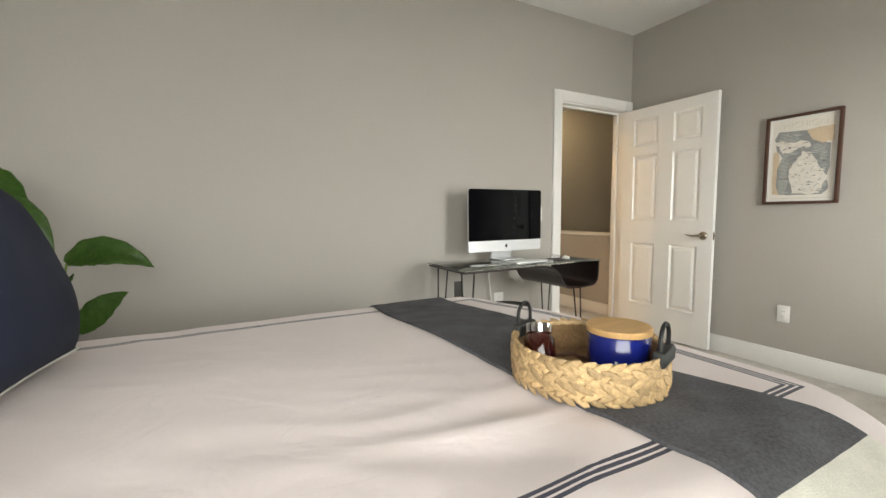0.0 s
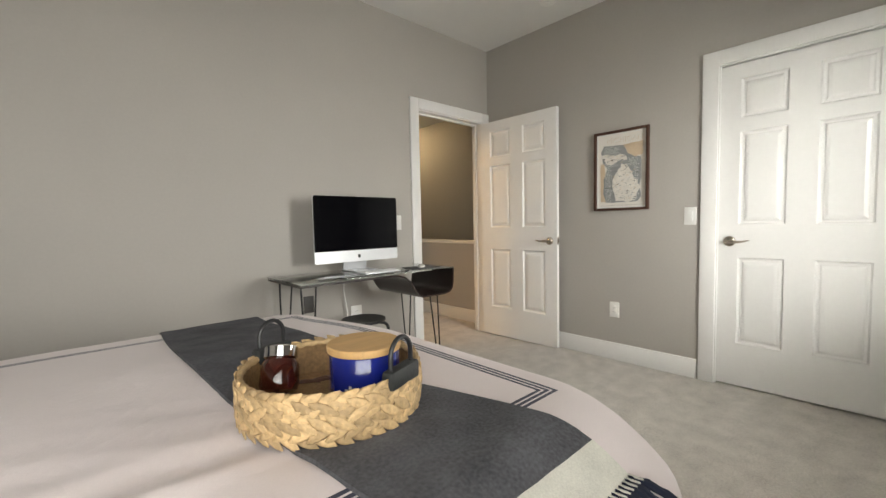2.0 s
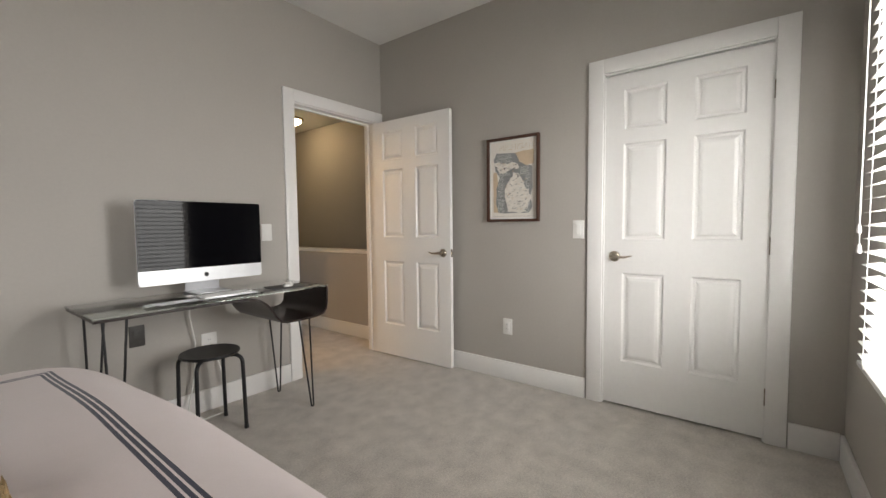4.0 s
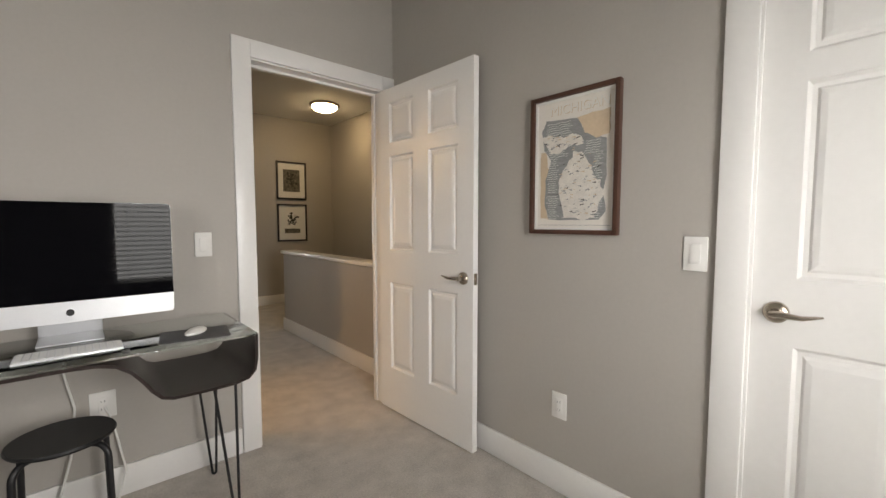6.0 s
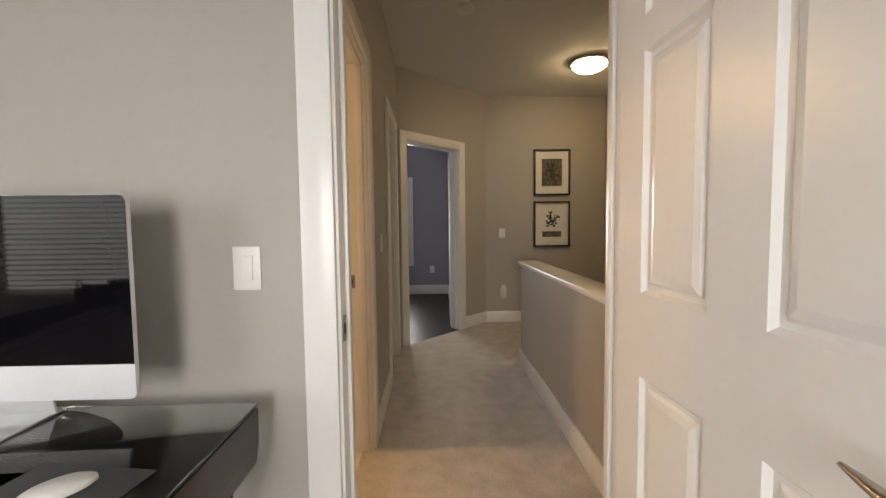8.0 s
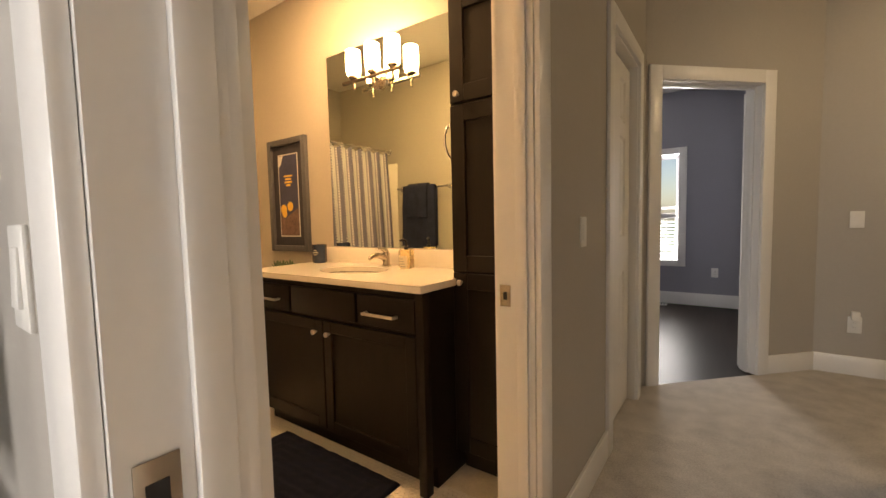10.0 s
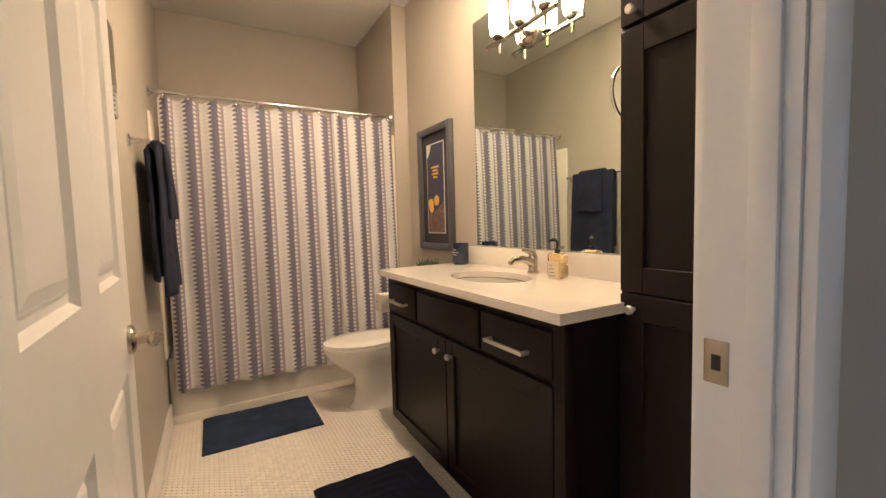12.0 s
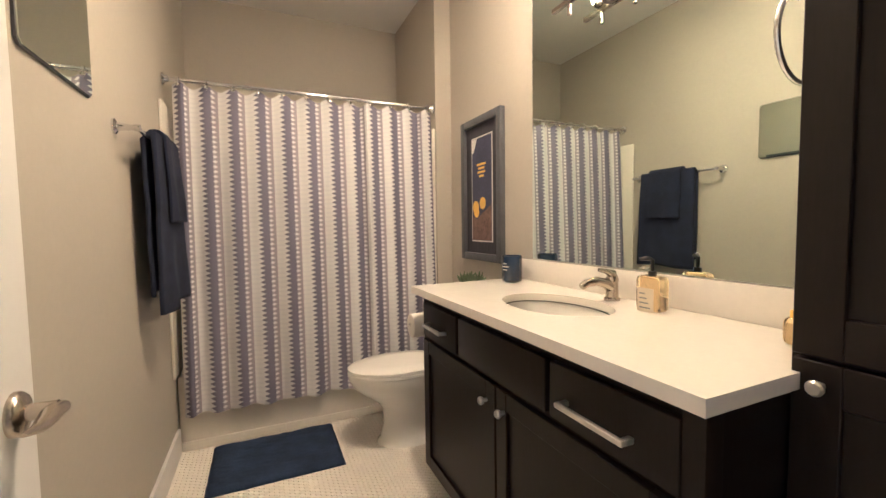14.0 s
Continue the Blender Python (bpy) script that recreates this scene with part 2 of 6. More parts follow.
MATNAVY = material("dark_plank_mat", (0.035, 0.034, 0.045), 0.6, vary=0.4, scale=8, fine=30, spread=(8, 1, 1))
POSTERNAVY = material("night_blue_print", (0.045, 0.05, 0.10), 0.6, vary=0.3, scale=8)
POSTERBROWN = material("rust_ground_print", (0.16, 0.10, 0.085), 0.6, vary=0.4, scale=20, fine=80)
GOLD = material("yellow_print", (0.75, 0.47, 0.07), 0.6, vary=0.1)
BLIND = material("white_blind_slat", (0.82, 0.82, 0.80), 0.4, vary=0.02, scale=20, fine=100)
SOAP = glass("amber_liquid_soap", (0.93, 0.74, 0.42), 0.05)
LABEL = material("pale_label", (0.70, 0.62, 0.48), 0.6, vary=0.05)
BLACKPLASTIC = material("black_plastic", (0.012, 0.012, 0.012), 0.3, vary=0.1)
CANDLE = material("navy_candle_glass", (0.010, 0.022, 0.055), 0.14, vary=0.1, coat=0.5)
SUCCULENT = material("grey_green_succulent", (0.10, 0.14, 0.07), 0.6, vary=0.3, scale=40)
HALLGLOW = material("frosted_lamp_bowl", (0.9, 0.85, 0.75), 0.4, vary=0.01, emit=(1.0, 0.76, 0.44), glow=40)
SHADEGLOW = material("frosted_vanity_shade", (0.9, 0.85, 0.75), 0.4, vary=0.01, emit=(1.0, 0.62, 0.29), glow=60)
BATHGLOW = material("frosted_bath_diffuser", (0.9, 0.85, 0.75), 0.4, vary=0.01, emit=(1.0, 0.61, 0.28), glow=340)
GRASS = material("lawn", (0.06, 0.10, 0.03), 0.95, vary=0.4, scale=0.5, fine=6)


def duvet_border():
    """Three thin navy lines that run round the duvet cover as a rectangle."""
    nt = DUVET.node_tree
    tc = nt.nodes.new("ShaderNodeTexCoord")
    sep = nt.nodes.new("ShaderNodeSeparateXYZ")
    nt.links.new(tc.outputs["Object"], sep.inputs[0])
    dx = math_node(nt, "SUBTRACT", math_node(nt, "ABSOLUTE", math_node(nt, "SUBTRACT", sep.outputs[0], 0.53)), 1.115)
    dy = math_node(nt, "SUBTRACT", math_node(nt, "ABSOLUTE", math_node(nt, "SUBTRACT", sep.outputs[1], 1.482)), 0.632)
    d = math_node(nt, "ABSOLUTE", math_node(nt, "MAXIMUM", dx, dy))
    centre = math_node(nt, "LESS_THAN", d, 0.0038)
    outer = math_node(nt, "LESS_THAN", math_node(nt, "ABSOLUTE", math_node(nt, "SUBTRACT", d, 0.0118)), 0.0038)
    blend_in(DUVET, math_node(nt, "MAXIMUM", centre, outer), (0.022, 0.022, 0.05))


duvet_border()


def duvet_wrinkles():
    """Soft creases of washed cotton, under the fine weave."""
    nt = DUVET.node_tree
    b = nt.nodes["Principled BSDF"]
    weave = b.inputs["Normal"].links[0].from_node
    tc = nt.nodes.new("ShaderNodeTexCoord")
    mp = nt.nodes.new("ShaderNodeMapping")
    mp.inputs["Rotation"].default_value = (0, 0, radians(35))
    mp.inputs["Scale"].default_value = (2.5, 4.5, 3.0)
    nt.links.new(tc.outputs["Object"], mp.inputs[0])
    crease = nt.nodes.new("ShaderNodeTexNoise")
    crease.inputs["Scale"].default_value, crease.inputs["Detail"].default_value, crease.inputs["Distortion"].default_value = 1.6, 3, 1.2
    nt.links.new(mp.outputs[0], crease.inputs["Vector"])
    ridge = math_node(nt, "ABSOLUTE", math_node(nt, "SUBTRACT", crease.outputs[0], 0.5))
    bp = nt.nodes.new("ShaderNodeBump")
    bp.inputs["Strength"].default_value, bp.inputs["Distance"].default_value = 0.16, 0.03
    nt.links.new(ridge, bp.inputs["Height"])
    nt.links.new(bp.outputs[0], weave.inputs["Normal"])


duvet_wrinkles()


def curtain_print():
    """Woven columns with toothed edges and a row of pale dashes, printed along the cloth."""
    m = material("printed_curtain_cloth", (0.64, 0.635, 0.64), 0.85, vary=0.03, scale=10, fine=200, bump=0.2, bump_scale=500)
    nt = m.node_tree
    uv = nt.nodes.new("ShaderNodeUVMap")
    uv.uv_map = "cloth"
    sep = nt.nodes.new("ShaderNodeSeparateXYZ")
    nt.links.new(uv.outputs[0], sep.inputs[0])
    u, v = sep.outputs[0], sep.outputs[1]
    column = math_node(nt, "FRACT", math_node(nt, "DIVIDE", u, 0.142))
    row = math_node(nt, "FRACT", math_node(nt, "DIVIDE", v, 0.026))
    tooth = math_node(nt, "ABSOLUTE", math_node(nt, "SUBTRACT", math_node(nt, "MULTIPLY", row, 2), 1))
    left_edge = math_node(nt, "ADD", math_node(nt, "MULTIPLY", tooth, 0.20), 0.04)
    after = math_node(nt, "GREATER_THAN", column, left_edge)
    right_edge = math_node(nt, "SUBTRACT", 0.50, math_node(nt, "MULTIPLY", tooth, 0.04))
    before = math_node(nt, "LESS_THAN", column, right_edge)
    dark = math_node(nt, "MULTIPLY", after, before)
    pale = math_node(nt, "MULTIPLY", math_node(nt, "GREATER_THAN", column, 0.45), math_node(nt, "LESS_THAN", column, 0.72))
    ribs = math_node(nt, "MULTIPLY", math_node(nt, "LESS_THAN", row, 0.35), 0.22)
    dash_w = math_node(nt, "SUBTRACT", 0.095, math_node(nt, "MULTIPLY", tooth, 0.14))
    dash = math_node(nt, "LESS_THAN", math_node(nt, "ABSOLUTE", math_node(nt, "SUBTRACT", column, 0.545)), dash_w)
    blend_in(m, ribs, (0.42, 0.43, 0.52))
    blend_in(m, math_node(nt, "MULTIPLY", pale, 0.85), (0.235, 0.205, 0.255))
    blend_in(m, math_node(nt, "MULTIPLY", dark, 0.94), (0.118, 0.108, 0.175))
    blend_in(m, math_node(nt, "MULTIPLY", dash, 0.85), (0.72, 0.71, 0.74))
    return m


CURTAIN = curtain_print()

DARKWOOD.node_tree.nodes["Principled BSDF"].inputs["Specular IOR Level"].default_value = 0.08
ESPRESSO.node_tree.nodes["Principled BSDF"].inputs["Specular IOR Level"].default_value = 0.22


def vary_by_object(m, low, high):
    """Each piece a little lighter or darker than the next."""
    nt = m.node_tree
    b = nt.nodes["Principled BSDF"]
    old = b.inputs["Base Color"].links[0].from_socket
    info = nt.nodes.new("ShaderNodeObjectInfo")
    rng = nt.nodes.new("ShaderNodeMapRange")
    rng.inputs[3].default_value, rng.inputs[4].default_value = low, high
    nt.links.new(info.outputs["Random"], rng.inputs[0])
    mix = nt.nodes.new("ShaderNodeMix")
    mix.data_type, mix.blend_type = "RGBA", "MULTIPLY"
    mix.inputs[0].default_value = 1
    nt.links.new(old, mix.inputs[6])
    nt.links.new(rng.outputs[0], mix.inputs[7])
    nt.links.new(mix.outputs[2], b.inputs["Base Color"])


vary_by_object(WICKER, 0.65, 1.2)
vary_by_object(TILE, 0.93, 1.05)

# ---- plan, in metres ----
NORTH, EAST, SOUTH, WEST, TOP = 3.10, 4.05, 0.03, -0.75, 2.755
HALL_W, HALL_E, HALL_N, STAIR_E = 3.09, 4.18, 6.99, 5.55
BATH_S, BATH_N, BATH_E, BATH_W = 3.21, 4.81, 2.97, -0.31
T = 0.11

# ---- structure ----
structure("ground", boxes(((-400, -400, -3.3), (400, 400, -3.2))), GRASS, "green lawn round the house")
structure("floor_bedroom", boxes(((WEST, SOUTH, -0.2), (EAST, NORTH, 0)), ((3.16, NORTH, -0.2), (3.965, BATH_S, 0))), CARPET, "pale grey carpet of the bedroom")
bm = bmesh.new()
prism(bm, [(3.03, BATH_S), (4.3, BATH_S), (4.3, 5.45), (STAIR_E, 5.45), (STAIR_E, HALL_N), (4.08, HALL_N), (HALL_W, 6.0), (3.03, 6.0)], (1, 0, 0), (0, 1, 0), (0, 0, 1), (0, 0, -0.2), 0.2)
structure("floor_hall", bm, CARPET, "pale grey carpet of the upper hall")
structure("floor_stairwell", boxes(((HALL_E + 0.12, BATH_S, -2.0), (STAIR_E, 5.45, -1.9))), CARPET, "carpet at the bottom of the stairwell")
structure("floor_bathroom", boxes(((BATH_W, BATH_S, -0.2), (BATH_E + 0.06, BATH_N, -0.004))), GROUT, "beige grout bed under white mosaic")
structure("floor_far_room", boxes(((0.6, HALL_N + T, -0.2), (3.7, 9.12, -0.005)), ((0.6, 6.0, -0.2), (2.98, HALL_N + T, -0.005))), DARKWOOD, "dark stained wooden floor")
bm = bmesh.new()
prism(bm, [(2.98, 5.97), (3.07, 5.98), (4.09, 7.0), (4.09, 7.1), (2.98, 7.1)], (1, 0, 0), (0, 1, 0), (0, 0, 1), (0, 0, -0.2), 0.197)
structure("floor_threshold", bm, DARKWOOD, "dark wooden floor at the slanted doorway")
structure("ceiling_bedroom", boxes(((WEST, SOUTH, TOP), (EAST, NORTH, TOP + 0.1))), CEIL)
structure("ceiling_hall", boxes(((BATH_E + 0.06, BATH_S, TOP), (STAIR_E, HALL_N, TOP + 0.1))), CEIL)
structure("ceiling_bathroom", boxes(((BATH_W, BATH_S, TOP - 0.02), (BATH_E, BATH_N, TOP + 0.1))), CEIL)
structure("ceiling_far_room", boxes(((0.6, 6.0, TOP), (3.03, 9.12, TOP + 0.1)), ((3.03, HALL_N, TOP), (3.8, 9.12, TOP + 0.1))), CEIL)
# unseen slab over all rooms, blocks sky light at gaps between ceilings
structure("roof", boxes(((-1.2, -0.4, TOP + 0.16), (6, 9.6, TOP + 0.3))), CEIL)


def wall_x(name, x0, x1, y0, y1, holes, mat_, label="", z0=0.0, z1=TOP):
    """A wall that runs along x between y0 and y1, with openings (from, to, sill, head)."""
    bm, at = bmesh.new(), x0
    for a, b, lo, hi in sorted(holes):
        if a > at:
            box(bm, (at, y0, z0), (a, y1, z1))
        if lo > z0:
            box(bm, (a, y0, z0), (b, y1, lo))
        if hi < z1:
            box(bm, (a, y0, hi), (b, y1, z1))
        at = b
    if at < x1:
        box(bm, (at, y0, z0), (x1, y1, z1))
    bmesh.ops.remove_doubles(bm, verts=bm.verts[:], dist=1e-5)
    return structure(name, bm, mat_, label)


def wall_y(name, y0, y1, x0, x1, holes, mat_, label="", z0=0.0, z1=TOP):
    bm, at = bmesh.new(), y0
    for a, b, lo, hi in sorted(holes):
        if a > at:
            box(bm, (x0, at, z0), (x1, a, z1))
        if lo > z0:
            box(bm, (x0, a, z0), (x1, b, lo))
        if hi < z1:
            box(bm, (x0, a, hi), (x1, b, z1))
        at = b
    if at < y1:
        box(bm, (x0, at, z0), (x1, y1, z1))
    bmesh.ops.remove_doubles(bm, verts=bm.verts[:], dist=1e-5)
    return structure(name, bm, mat_, label)


DOOR1 = (3.16, 3.965, 0.0, 2.06)
wall_x("wall_bedroom_north", WEST, EAST, NORTH, NORTH + 0.055, [DOOR1], PAINT, "greige painted wall behind the desk")
wall_x("wall_hall_south", BATH_E + 0.06, STAIR_E, NORTH + 0.055, BATH_S, [(3.16, 3.965, -0.25, 2.06)], PAINT, "greige painted wall", z0=-2.0)
wall_x("wall_bath_south", BATH_W, BATH_E + 0.06, NORTH + 0.055, BATH_S, [], PAINT_BATH, "beige painted bathroom wall with the towel bar")
wall_y("wall_bedroom_east", SOUTH - 0.15, NORTH, EAST, EAST + 0.12, [(0.325, 1.155, 0.0, 2.055)], PAINT, "greige painted wall with the closet")
wall_y("wall_bedroom_west", SOUTH - 0.15, NORTH + 0.055, WEST - 0.12, WEST, [], PAINT, "greige painted wall behind the bed head")
wall_x("wall_bedroom_south", WEST, EAST, SOUTH - 0.15, SOUTH, [(-0.55, 1.15, 0.64, 2.0), (2.72, 3.42, 0.64, 2.0)], PAINT, "greige painted window wall")
BDOOR = (3.27, 4.155, 0.0, 2.06)
wall_y("wall_hall_west", BATH_S, 6.0, BATH_E + 0.06, HALL_W, [BDOOR, (5.08, 5.75, 0.0, 2.07)], PAINT, "greige painted hall wall")
wall_y("wall_bath_east", BATH_S, BATH_N, BATH_E, BATH_E + 0.06, [BDOOR], PAINT_BATH, "beige painted bathroom wall by the door")
wall_x("wall_bath_north", 0.50, BATH_E + 0.06, BATH_N, BATH_N + T, [], PAINT_BATH, "beige painted wall behind the vanity")
wall_x("wall_bath_alcove", BATH_W, 0.50, 4.70, BATH_N + T, [], PAINT_BATH, "beige painted end wall of the tub alcove")
wall_y("wall_bath_west", BATH_S, 4.70, BATH_W - 0.1, BATH_W, [], PAINT_BATH, "beige painted wall behind the tub")
wall_x("wall_hall_north", 4.03, STAIR_E, HALL_N, HALL_N + T, [], PAINT, "greige painted hall end wall")
wall_y("wall_stair_east", NORTH, HALL_N + T, STAIR_E, STAIR_E + T, [], PAINT, "greige painted stairwell wall", z0=-2.0)
structure("closet_back", boxes(((EAST + 0.12, 0.1, 0), (EAST + 0.2, 1.4, TOP))), PAINT)
# unseen closet floors, added to block outdoor light under the shut doors
structure("floor_closet", boxes(((EAST, 0.2, -0.1), (EAST + 0.2, 1.3, -0.002)), ((2.6, 5.0, -0.1), (3.03, 5.9, -0.002))), CARPET)
structure("hall_closet_back", boxes(((2.6, 5.0, 0), (2.66, 5.9, TOP)), ((2.66, 5.0, 0), (BATH_E + 0.06, 5.04, TOP)), ((2.66, 5.86, 0), (BATH_E + 0.06, 5.9, TOP))), PAINT)
bm = boxes(((HALL_E, BATH_S, -2.0), (HALL_E + 0.12, 5.45, 0.865)))
structure("wall_half", bm, PAINT, "greige painted half wall beside the stairwell")
structure("wall_half_cap", boxes(((HALL_E - 0.025, BATH_S, 0.866), (HALL_E + 0.145, 5.475, 0.9)), bevel=0.006), WHITE, "white painted wooden cap of the half wall", 40)

# slanted wall with a doorway between hall and far room
S2 = math.sqrt(0.5)
SLANT = Matrix(((S2, -S2, 0, HALL_W), (S2, S2, 0, 6.0), (0, 0, 1, 0), (0, 0, 0, 1)))
bm = bmesh.new()
for lo, hi in (((-0.02, 0, 0), (0.11, 0.12, TOP)), ((0.91, 0, 0), (1.42, 0.12, TOP)), ((0.11, 0, 2.06), (0.91, 0.12, TOP))):
    box(bm, lo, hi, turn=SLANT)
structure("wall_hall_slanted", bm, PAINT, "greige painted slanted wall with a doorway")
wall_x("wall_far_room_north", 0.6, 3.8, 9.12, 9.3, [(2.42, 3.0, 0.58, 1.96)], PAINT_FAR, "blue grey painted wall with a window")
wall_y("wall_far_room_east", 6.73, 9.12, 3.7, 3.8, [], PAINT_FAR, "blue grey painted wall")
wall_y("wall_far_room_west", 5.9, 9.3, 0.5, 0.6, [], PAINT_FAR, "blue grey painted wall")
wall_x("wall_far_room_south", 0.6, 2.98, 5.9, 6.0, [], PAINT_FAR, "blue grey painted wall")


# baseboards
def board(name, pairs):
    return structure(name, boxes(*pairs, bevel=0.004), WHITE, "white painted baseboard", 40)


BH, BT = 0.135, 0.016
board("baseboard_north", [((WEST, NORTH - BT, 0), (3.07, NORTH, BH))])
board("baseboard_east", [((EAST - BT, 1.25, 0), (EAST, NORTH - 0.03, BH)), ((EAST - BT, SOUTH + BT, 0), (EAST, 0.235, BH))])
board("baseboard_south", [((WEST, SOUTH, 0), (EAST - BT, SOUTH + BT, BH))])
board("baseboard_hall", [((HALL_W, 4.24, 0), (HALL_W + BT, 4.995, BH)), ((HALL_E - BT, BATH_S, 0), (HALL_E, 5.45, BH)), ((HALL_E - BT, 5.45, 0), (HALL_E + 0.12, 5.45 + BT, BH)), ((4.07, HALL_N - BT, 0), (STAIR_E, HALL_N, BH))])
bm = bmesh.new()
box(bm, (0.99, -BT, 0), (1.39, 0, BH), 0.004, turn=SLANT)
structure("baseboard_slanted", bm, WHITE, "white painted baseboard", 40)
board("baseboard_bath", [((0.52, BATH_S, 0), (2.9, BATH_S + BT, BH))])
board("baseboard_far", [((0.6, 9.12 - BT, 0), (3.7, 9.12, 0.16)), ((3.7 - BT, 7.2, 0), (3.7, 9.1, 0.16))])


# door casings
def casing(name, m, width, head, depth, board_w=0.085, both=True, left=True, right=True, stop=0.06):
    """White lining and casing boards round an opening: m puts x along the wall, y into it, z up."""
    bm, g = bmesh.new(), 0.004
    for y0, y1 in ((-0.018, 0.0),) + (((depth, depth + 0.018),) if both else ()):
        if left:
            box(bm, (-board_w, y0, 0), (g, y1, head + board_w), 0.003, turn=m)
        if right:
            box(bm, (width - g, y0, 0), (width + board_w, y1, head + board_w), 0.003, turn=m)
        box(bm, (g, y0 - 0.001, head - g), (width - g, y1 + 0.001, head + board_w), 0.003, turn=m)
    box(bm, (-0.002, 0.0, 0), (0.012, depth, head), 0, turn=m)
    box(bm, (width - 0.012, 0.0, 0), (width + 0.002, depth, head), 0, turn=m)
    box(bm, (0.012, 0.0, head - 0.012), (width - 0.012, depth, head + 0.002), 0, turn=m)
    if stop:
        box(bm, (0.012, stop, 0), (0.024, stop + 0.035, head - 0.012), 0.002, turn=m)
        box(bm, (width - 0.024, stop, 0), (width - 0.012, stop + 0.035, head - 0.012), 0.002, turn=m)
        box(bm, (0.024, stop, head - 0.026), (width - 0.024, stop + 0.035, head - 0.012), 0.002, turn=m)
    return structure(name, bm, WHITE, "white painted door lining and flat casing", 40)


casing("trim_bedroom_door", pose(3.16, NORTH, 0), 0.805, 2.06, BATH_S - NORTH)
casing("trim_closet", pose(EAST, 1.155, 0, 0, 0, -90), 0.83, 2.055, 0.12, both=False, stop=0.05)
casing("trim_bath_door", pose(HALL_W, 3.27, 0, 0, 0, 90), 0.885, 2.06, HALL_W - BATH_E, stop=0.02)
casing("trim_hall_closet", pose(HALL_W, 5.08, 0, 0, 0, 90), 0.67, 2.07, 0.06, both=False, stop=0)
casing("trim_slanted_door", SLANT @ pose(0.11, 0, 0), 0.80, 2.06, 0.12, stop=0.05)


# doors
def six_panel(name, m, width, label, lever_at=None, lever_turn=1, height=2.035, thick=0.035, levers=(True, True), hinges=(0.24, 1.02, 1.80)):
    """A white six-panel door: x from hinge to free edge, y through its thickness."""
    door = thing(name, m.translation, label, "door")
    s, mid = 0.112, 0.135
    pw = (width - 2 * s - mid) / 2
    xs = [0, s, s + pw, s + pw + mid, width - s, width]
    zs = [0.012, 0.285, 0.838, 1.045, 1.623, 1.705, 1.945, height]
    bm = bmesh.new()
    for y, flip in ((0.0, False), (thick, True)):
        inward = 1 if y == 0 else -1
        for i in range(5):
            for k in range(7):
                a, b, c, d = xs[i], xs[i + 1], zs[k], zs[k + 1]
                if i in (1, 3) and k in (1, 3, 5):
                    rings = []
                    for o, dep in ((0, 0), (0.004, 0.005), (0.010, 0.011), (0.026, 0.012)):
                        yy = y + inward * dep
                        rings.append([bm.verts.new(p) for p in ((a + o, yy, c + o), (b - o, yy, c + o), (b - o, yy, d - o), (a + o, yy, d - o))])
                    for r0, r1 in zip(rings, rings[1:]):
                        for q in range(4):
                            bm.faces.new((r0[q], r0[(q + 1) % 4], r1[(q + 1) % 4], r1[q]))
                    bm.faces.new(rings[-1])
                else:
                    bm.faces.new([bm.verts.new(p) for p in ((a, y, c), (b, y, c), (b, y, d), (a, y, d))])
    z0, z1 = zs[0], zs[-1]
    for quad in (((0, 0, z0), (0, thick, z0), (0, thick, z1), (0, 0, z1)), ((width, 0, z0), (width, thick, z0), (width, thick, z1), (width, 0, z1)), ((0, 0, z0), (width, 0, z0), (width, thick, z0), (0, thick, z0)), ((0, 0, z1), (width, 0, z1), (width, thick, z1), (0, thick, z1))):
        bm.faces.new([bm.verts.new(p) for p in quad])
    bmesh.ops.remove_doubles(bm, verts=bm.verts[:], dist=1e-5)
    bmesh.ops.recalc_face_normals(bm, faces=bm.faces[:])
    put(bm, m)
    leaf = part("leaf", bm, WHITE, door, smooth=25)
    for face, on in zip((0, 1), levers):
        for i in (1, 3):
            for k in (1, 3, 5):
                a, b, c, d = xs[i], xs[i + 1], zs[k], zs[k + 1]
                bm = bmesh.new()
                rings = []
                for o, dep in ((0.022, 0.0118), (0.030, 0.006), (0.046, 0.0025)):
                    yy = dep if face == 0 else thick - dep
                    rings.append([bm.verts.new(p) for p in ((a + o, yy, c + o), (b - o, yy, c + o), (b - o, yy, d - o), (a + o, yy, d - o))])
                for r0, r1 in zip(rings, rings[1:]):
                    for q in range(4):
                        bm.faces.new((r0[q], r0[(q + 1) % 4], r1[(q + 1) % 4], r1[q]))
                bm.faces.new(rings[-1])
                bmesh.ops.recalc_face_normals(bm, faces=bm.faces[:])
                bm.faces.ensure_lookup_table()
                bm.normal_update()
                if bm.faces[8].normal.y * (-1 if face == 0 else 1) < 0:
                    bmesh.ops.reverse_faces(bm, faces=bm.faces[:])
                put(bm, m)
                part("panel", bm, WHITE, leaf, smooth=0)
    if lever_at:
        x, z = lever_at
        for face, on in zip((0, 1), levers):
            if not on:
                continue
            y, n = (0.0, -1) if face == 0 else (thick, 1)
            bm = bmesh.new()
            lathe(bm, (x, y, z), [(0.033, 0), (0.033, 0.006), (0.028, 0.012), (0.013, 0.016), (0.012, 0.046), (0.0125, 0.05)], turn=Matrix.Rotation(radians(-90 * n), 3, "X"))
            blade = bmesh.new()
            tube(blade, [(0, 0, 0), (-0.012, 0, 0.001), (-0.03, 0, 0.002), (-0.05, 0, -0.001), (-0.075, 0, -0.002), (-0.1, 0, 0.005), (-0.12, 0, 0.010)], [0.010, 0.0125, 0.0120, 0.0105, 0.0085, 0.006, 0.003], 14)
            blade.transform(Matrix.Translation((x + 0.008, y + n * 0.05, z)) @ Matrix.Diagonal((1, 1.25, 0.85, 1)))
